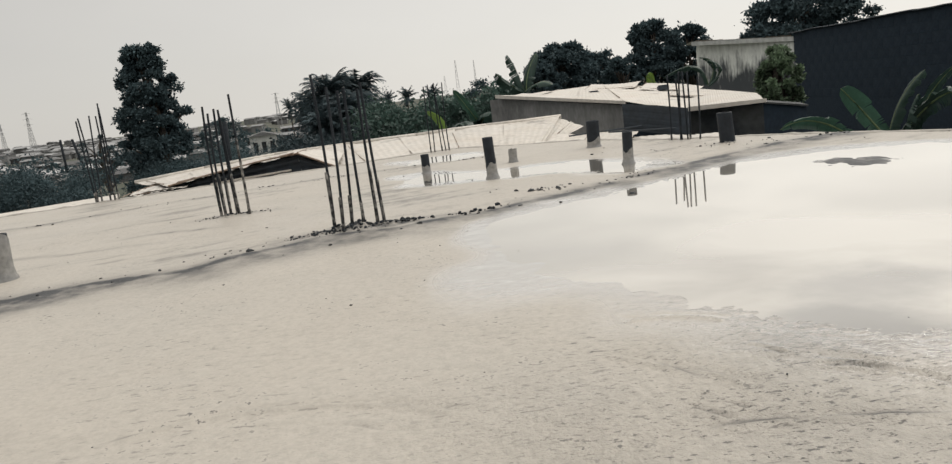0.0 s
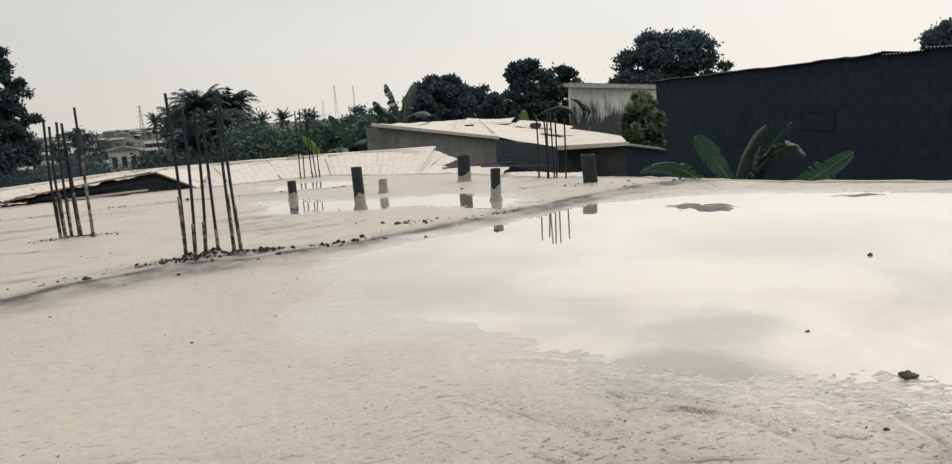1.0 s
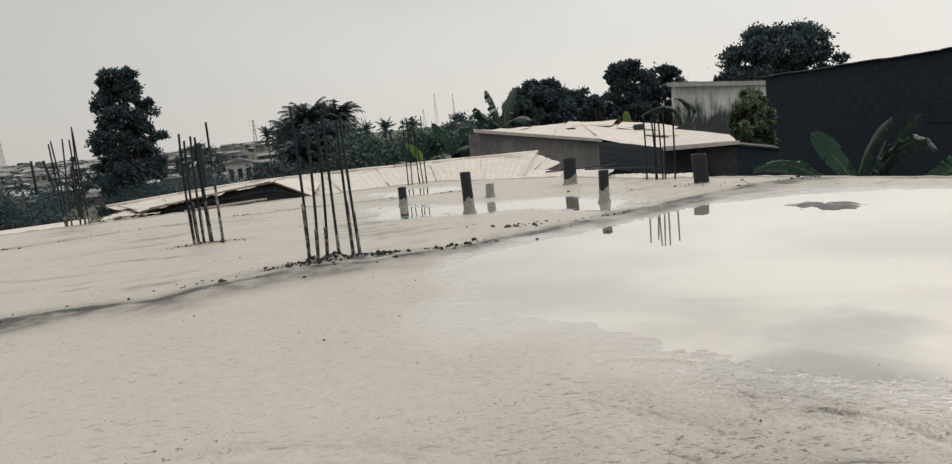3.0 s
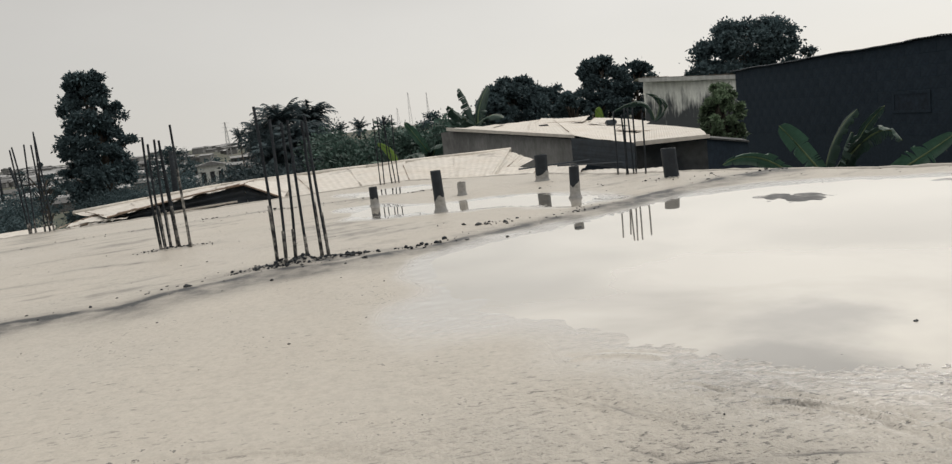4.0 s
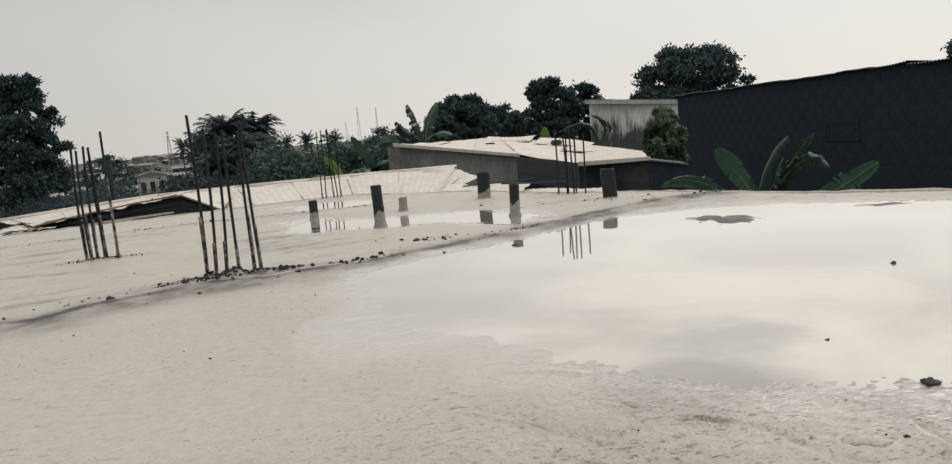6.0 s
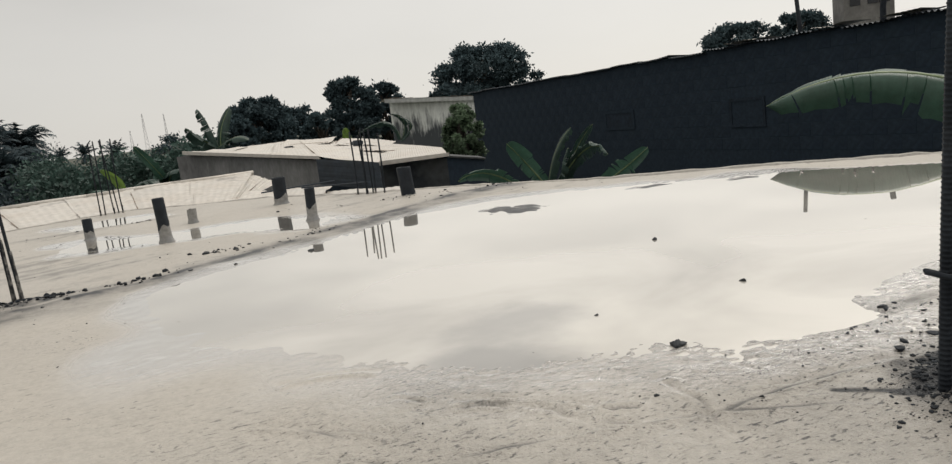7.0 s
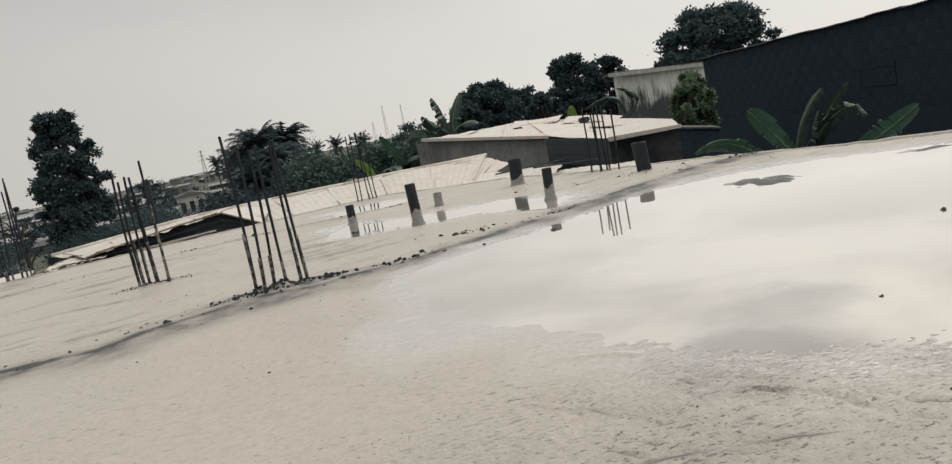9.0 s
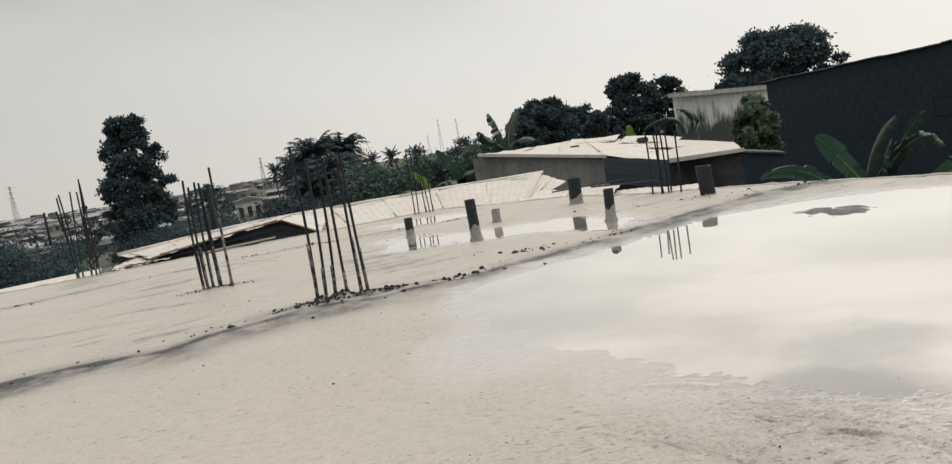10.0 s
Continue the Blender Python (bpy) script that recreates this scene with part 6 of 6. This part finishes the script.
rs = random.Random(77)
for i in range(340):
    d = 215 + 660 * (i / 340) ** 0.95 + rs.uniform(-10, 10)
    az = rs.uniform(-37, -10.5) if i % 4 else rs.uniform(-37, -24)
    x, y, z = at(az, d)
    house(x, y, z, rs.uniform(5, 8), rs.uniform(7, 12), rs.uniform(2.2, 3.6) * (1.5 if rs.random() < 0.15 else 1), rs.uniform(-0.4, 0.4) + (1.57 if rs.random() < 0.65 else 0), i,
          "low house with a grey tin roof on the far slope")
x, y, z = at(-15.0, 180)
house(x, y, z + 2.2, 6, 7, 5.4, 0.25, 2, "two-storey pale house among the far roofs", wallmat=M_WHITEBAND)


def tall_house():
    d = 46
    a, b = P(50.1, 4.7, d), P(53.1, 4.5, d)
    x, y, z = (a.x + b.x) / 2, (a.y + b.y) / 2, -3.0
    e = base("tower_house", (x, y, z), "grey unfinished tower house with a small hipped turret", "house")
    m = Matrix.Rotation(math.atan2(b.y - a.y, b.x - a.x) + 0.25, 4, "Z")
    w = (b - a).length / 2
    h = a.z - z
    bm = bmesh.new()
    box(bm, (-w, -w, 0), (w, w, h), m)
    part("wall", bm, M_GREYPAINT, e)
    bm = bmesh.new()
    box(bm, (-w * 0.5, -w * 0.55, h), (w * 0.45, w * 0.5, h + 0.42), m)
    part("turret", bm, M_GREYPAINT, e)
    bm = bmesh.new()
    r = [bm.verts.new(m @ Vector(v)) for v in ((-w * 0.62, -w * 0.67, h + 0.42), (w * 0.57, -w * 0.67, h + 0.42), (w * 0.57, w * 0.62, h + 0.42), (-w * 0.62, w * 0.62, h + 0.42), (0, 0, h + 0.75))]
    for f in ((0, 1, 4), (1, 2, 4), (2, 3, 4), (3, 0, 4), (3, 2, 1, 0)):
        bm.faces.new([r[i] for i in f])
    part("roof", bm, M_FARROOF, e)
    for k, u in enumerate((-0.55, 0.15, 0.6)):
        bm = bmesh.new()
        box(bm, (u * w - 0.25, -w - 0.03, h - 0.9), (u * w + 0.25, -w + 0.05, h - 0.25), m)
        part("window", bm, M_GLASS, e)
    for k in (-1, 1):
        bm = bmesh.new()
        box(bm, (w * 0.25 * k - 0.18, -w * 0.56, h + 0.1), (w * 0.25 * k + 0.18, -w * 0.5, h + 0.36), m)
        part("window", bm, M_GLASS, e)
    x2, y2, z2 = at(68.5, 40)
    e2 = base("far_house", (x2, y2, z2), "pale house with a tin roof behind the banana plant", "house")
    bm = bmesh.new()
    box(bm, (-4.6, -3, 0), (5, 3, 6.3), Matrix.Rotation(-0.9, 4, "Z"))
    part("wall", bm, M_PALEWALL, e2)
    bm = bmesh.new()
    box(bm, (-4.9, -3.4, 6.3), (5.3, 3.4, 6.42), Matrix.Rotation(-0.9, 4, "Z"))
    part("roof", bm, M_FARROOF, e2)


tall_house()


# ---------- lattice masts, posts and wires ----------
def mast(az, d, el0, el1, w, label, arms=0):
    a, b = polar(az, el0, d), polar(az, el1, d)
    e = base("lattice_mast", (a.x, a.y, a.z - 4), label, "mast", "far masts")
    h = b.z - a.z + 4
    r = 0.075
    bm = bmesh.new()
    n = 9
    cor = lambda k: [Vector((sx * w * (1 - 0.85 * k) / 2, sy * w * (1 - 0.85 * k) / 2, h * k)) for sx, sy in ((-1, -1), (1, -1), (1, 1), (-1, 1))]
    for c in range(4):
        tube(bm, [cor(0)[c], cor(1)[c]], [r, r * 0.7], 4)
    part("leg_frame", bm, M_STEELFAR, e)
    bm = bmesh.new()
    for i in range(n):
        p, q = cor(i / n), cor((i + 1) / n)
        for c in range(4):
            tube(bm, [p[c], q[(c + 1) % 4]], [r * 0.6] * 2, 4)
            tube(bm, [p[(c + 1) % 4], q[c]], [r * 0.6] * 2, 4)
    part("bracing", bm, M_STEELFAR, e)
    for k in range(arms):
        bm = bmesh.new()
        z = h * (0.72 + 0.12 * k)
        tube(bm, [(-w * 0.9, 0, z), (0, 0, z + w * 0.15), (w * 0.9, 0, z)], [r * 0.6, r, r * 0.6], 4)
        part("cross_arm", bm, M_STEELFAR, e)


mast(0.05, 400, 0.2, 2.58, 2.0, "far tapering lattice radio mast")
mast(1.45, 430, 0.2, 2.42, 1.6, "second far lattice radio mast")
mast(-0.9, 500, 0.2, 1.5, 2.4, "small far mast on the skyline")
mast(-13.6, 420, -0.2, 1.85, 2.6, "far power pylon with cross arms", 3)
mast(-29.8, 420, 0.0, 2.45, 2.6, "far power pylon above the town", 3)
mast(-31.4, 460, 0.0, 1.9, 2.4, "second power pylon above the town", 3)


def post(az, d, el0, el1, lean, r, label, ex=0.18):
    a, b = polar(az, el0, d, ex), polar(az + lean, el1, d, ex)
    e = base("post", a, label, "post")
    bm = bmesh.new()
    tube(bm, [Vector((0, 0, -1.5)), Vector((0, 0, 0)), b - a], [r * 1.1, r * 1.05, r], 8)
    part("shaft", bm, M_BAR, e, smooth=True)


post(47.65, 14, 2.4, 6.15, -0.25, 0.034, "dark steel post over the black wall")
post(52.7, 14, 3.3, 5.5, 0.3, 0.045, "leaning dark post over the black wall")
post(-17.7, 36, -3.0, 0.2, 0.2, 0.12, "dark utility pole by the tall tree", 0)
post(-27.2, 130, -1.4, 0.35, -0.3, 0.2, "far utility pole in the town", 0)
post(-28.2, 140, -1.2, 0.4, 0.0, 0.2, "far utility pole over the roofs", 0)


# ---------- rubble and loose stones ----------
def lump(bm, c, r, rs, flat=0.7):
    v = bmesh.ops.create_icosphere(bm, subdivisions=1, radius=1.0)["verts"]
    sx, sy, sz = r * rs.uniform(0.7, 1.25), r * rs.uniform(0.7, 1.25), r * rs.uniform(0.55, 1.0) * flat
    a = rs.uniform(0, 3.14)
    for q in v:
        k = rs.uniform(0.62, 1.28)
        x, y, z = q.co.x * sx * k, q.co.y * sy * k, q.co.z * sz * k
        q.co = Vector((c[0] + x * math.cos(a) - y * math.sin(a), c[1] + x * math.sin(a) + y * math.cos(a), c[2] + z + sz * 0.55))


def ground_z(x, y):
    return max(0.0, float(slab_height(np.array([x]), np.array([y]))[0]))


def stones(name, spots, rs, mat, label, category, flat=0.7):
    ca, sa = math.cos(radians(-62)), math.sin(radians(-62))
    spots = [s for s in spots if not ((s[0] - STAIR_HOLE[0]) * ca + (s[1] - STAIR_HOLE[3]) * sa > -0.036 - s[2] and -(s[0] - STAIR_HOLE[0]) * sa + (s[1] - STAIR_HOLE[3]) * ca < 0.012 + s[2])]
    tm = bmesh.new()
    bmesh.ops.create_icosphere(tm, subdivisions=1, radius=1.0)
    ball = np.array([v.co[:] for v in tm.verts])
    tri = np.array([[v.index for v in f.verts] for f in tm.faces])
    tm.free()
    n, k = len(spots), len(ball)
    sp = np.array(spots)
    nr = np.random.RandomState(rs.randint(0, 99999))
    zs = np.maximum(slab_height(sp[:, 0], sp[:, 1]), -0.004)
    size = sp[:, 2:3] * nr.uniform(0.6, 1.35, (n, 3)) * np.array([1, 1, 0.78 * flat])
    p = ball[None] * size[:, None] * nr.uniform(0.6, 1.3, (n, k, 1))
    a = nr.uniform(0, 2 * math.pi, (n, 1))
    q = np.stack([p[..., 0] * np.cos(a) - p[..., 1] * np.sin(a), p[..., 0] * np.sin(a) + p[..., 1] * np.cos(a), p[..., 2]], -1)
    q += np.stack([sp[:, 0], sp[:, 1], zs - sp[:, 2] * 0.12 + size[:, 2] * 0.55], -1)[:, None]
    faces = tri[None] + (np.arange(n) * k)[:, None, None]
    ob = raw(name, q.reshape(-1, 3).tolist(), faces.reshape(-1, 3).tolist(), mat)
    return tagged(ob, label, category, kind="stuff")


rs = random.Random(12)
def around(cx, cy, sx, sy, ang, n, r0, r1):
    out = []
    for _ in range(n):
        u, v = rs.gauss(0, sx), rs.gauss(0, sy)
        out.append((cx + u * math.cos(ang) - v * math.sin(ang), cy + u * math.sin(ang) + v * math.cos(ang), r0 + (r1 - r0) * rs.random() ** 2.5))
    return out


def along(line, n, off, r0, r1, k0=0.0, k1=1.0):
    seg = [(Vector(a), Vector(b)) for a, b in zip(line, line[1:])]
    tot = sum((b - a).length for a, b in seg)
    out = []
    for _ in range(n):
        s = rs.uniform(k0, k1) * tot
        for a, b in seg:
            if s <= (b - a).length:
                p = a.lerp(b, s / (b - a).length)
                out.append((p.x + rs.gauss(0, off), p.y + rs.gauss(0, off), r0 + (r1 - r0) * rs.random() ** 3))
                break
            s -= (b - a).length
    return out


stones("rubble", around(1.16, 0.635, 0.07, 0.05, 0.3, 2000, 0.0009, 0.0055) + around(1.07, 0.57, 0.045, 0.03, 0.5, 420, 0.001, 0.005) + around(1.27, 0.68, 0.07, 0.045, 0.2, 620, 0.001, 0.006)
       + along([(1.10, 0.56), (1.19, 0.50), (1.28, 0.36), (1.42, 0.10)], 1100, 0.03, 0.0009, 0.0055) + along([(1.03, 0.55), (0.95, 0.47)], 160, 0.02, 0.001, 0.005)
       + around(1.20, 0.66, 0.09, 0.055, 0.3, 60, 0.006, 0.012) + around(1.40, 0.70, 0.14, 0.08, 0.1, 140, 0.001, 0.006) + around(1.36, 0.92, 0.13, 0.05, 0.1, 70, 0.001, 0.006)
       + around(1.0, 0.80, 0.16, 0.07, -0.6, 110, 0.0008, 0.0032), rs, M_MUD, "crumbled dark wet mortar heaped round the starter bars", "rubble", 0.62)
stones("rubble", around(-0.47, 2.96, 0.10, 0.03, 0.2, 420, 0.002, 0.008) + around(-0.62, 2.93, 0.09, 0.025, 0.2, 60, 0.002, 0.010) + around(-0.28, 3.0, 0.05, 0.02, 0.2, 60, 0.003, 0.012) + around(0.0, 3.02, 0.10, 0.03, 0.25, 34, 0.003, 0.013), rs, M_MUD,
       "crumbled dark mortar round the middle starter bars", "rubble", 0.9)
stones("rubble", around(-1.29, 3.93, 0.09, 0.03, 0.2, 120, 0.002, 0.008), rs, M_MUD, "low crust of mortar round the starter bars", "rubble", 0.7)
stones("gravel", along([(-1.5, 2.5), (-1.0, 2.62), (-0.5, 2.95), (0.1, 3.12), (0.6, 3.42), (1.1, 3.72), (1.75, 4.08)], 60, 0.10, 0.0015, 0.009) + [q for c in along(CREASE[1:], 9, 0.05, 0, 0) for q in around(c[0], c[1] + 0.08, 0.05, 0.025, 0.4, rs.randint(3, 8), 0.002, 0.012)], rs, M_STONE,
       "dark stone chips scattered along the joint in the slab", "gravel")
stones("gravel", along(CREASE_FAR[1:], 60, 0.05, 0.003, 0.010) + [q for c in along(CREASE_FAR[1:], 12, 0.05, 0, 0) for q in around(c[0], c[1], 0.05, 0.02, 0.4, rs.randint(2, 7), 0.004, 0.014)], rs, M_STONE, "stone chips along the far joint of the slab", "gravel")
stones("gravel", along([(0.9, 4.6), (1.5, 4.3), (2.1, 4.1)], 50, 0.07, 0.003, 0.012) + around(0.33, 3.43, 0.06, 0.03, 0.3, 26, 0.004, 0.012), rs, M_STONE, "small pile of stone chips on the slab", "gravel")
stones("gravel", [(rs.uniform(-2.5, 3.2), rs.uniform(0.8, 5.2), 0.0012 + 0.004 * rs.random() ** 3) for _ in range(420)], rs, M_STONE, "fine grit strewn over the wet slab", "grit")
for x, y, r, lab in ((0.965, 1.083, 0.016, "dark stone lying in the puddle's edge"), 
                     (1.564, 1.926, 0.011, "floating leaf scrap in the puddle"), (1.372, 1.336, 0.010, "twig scrap in the puddle"), (0.967, 1.361, 0.006, "thin scrap floating in the puddle"),
                     (0.787, 0.913, 0.0065, "pebble on the wet concrete"), (0.66, 3.0, 0.016, "stone at the puddle margin"), (-0.22, 2.86, 0.014, "stone by the starter bars"),
                     (0.28, 3.41, 0.018, "dark lump on the slab joint"), (-0.86, 2.72, 0.014, "pair of dark stones on the slab joint"), (1.386, 0.977, 0.013, "dark stone at the puddle's end"), (1.633, 0.724, 0.018, "dark mortar lump on the pale concrete"), (1.388, 0.566, 0.014, "crumb of mortar near the stair opening"), (1.519, 0.695, 0.010, "small dark stone near the bars"), (1.446, 0.673, 0.011, "dark crumb beside the heap"), (1.273, 0.647, 0.020, "large lump of wet mortar in the heap")):
    bm = bmesh.new()
    k = random.Random(int(x * 997))
    for j in range(4):
        lump(bm, (k.uniform(-0.5, 0.5) * r, k.uniform(-0.5, 0.5) * r, 0), r * k.uniform(0.5, 0.85), k, 0.75)
    ob = link("stone", bm, M_STONE)
    ob.location = (x, y, ground_z(x, y) - r * 0.15)
    tagged(ob, lab, "stone", "loose stones on the slab")
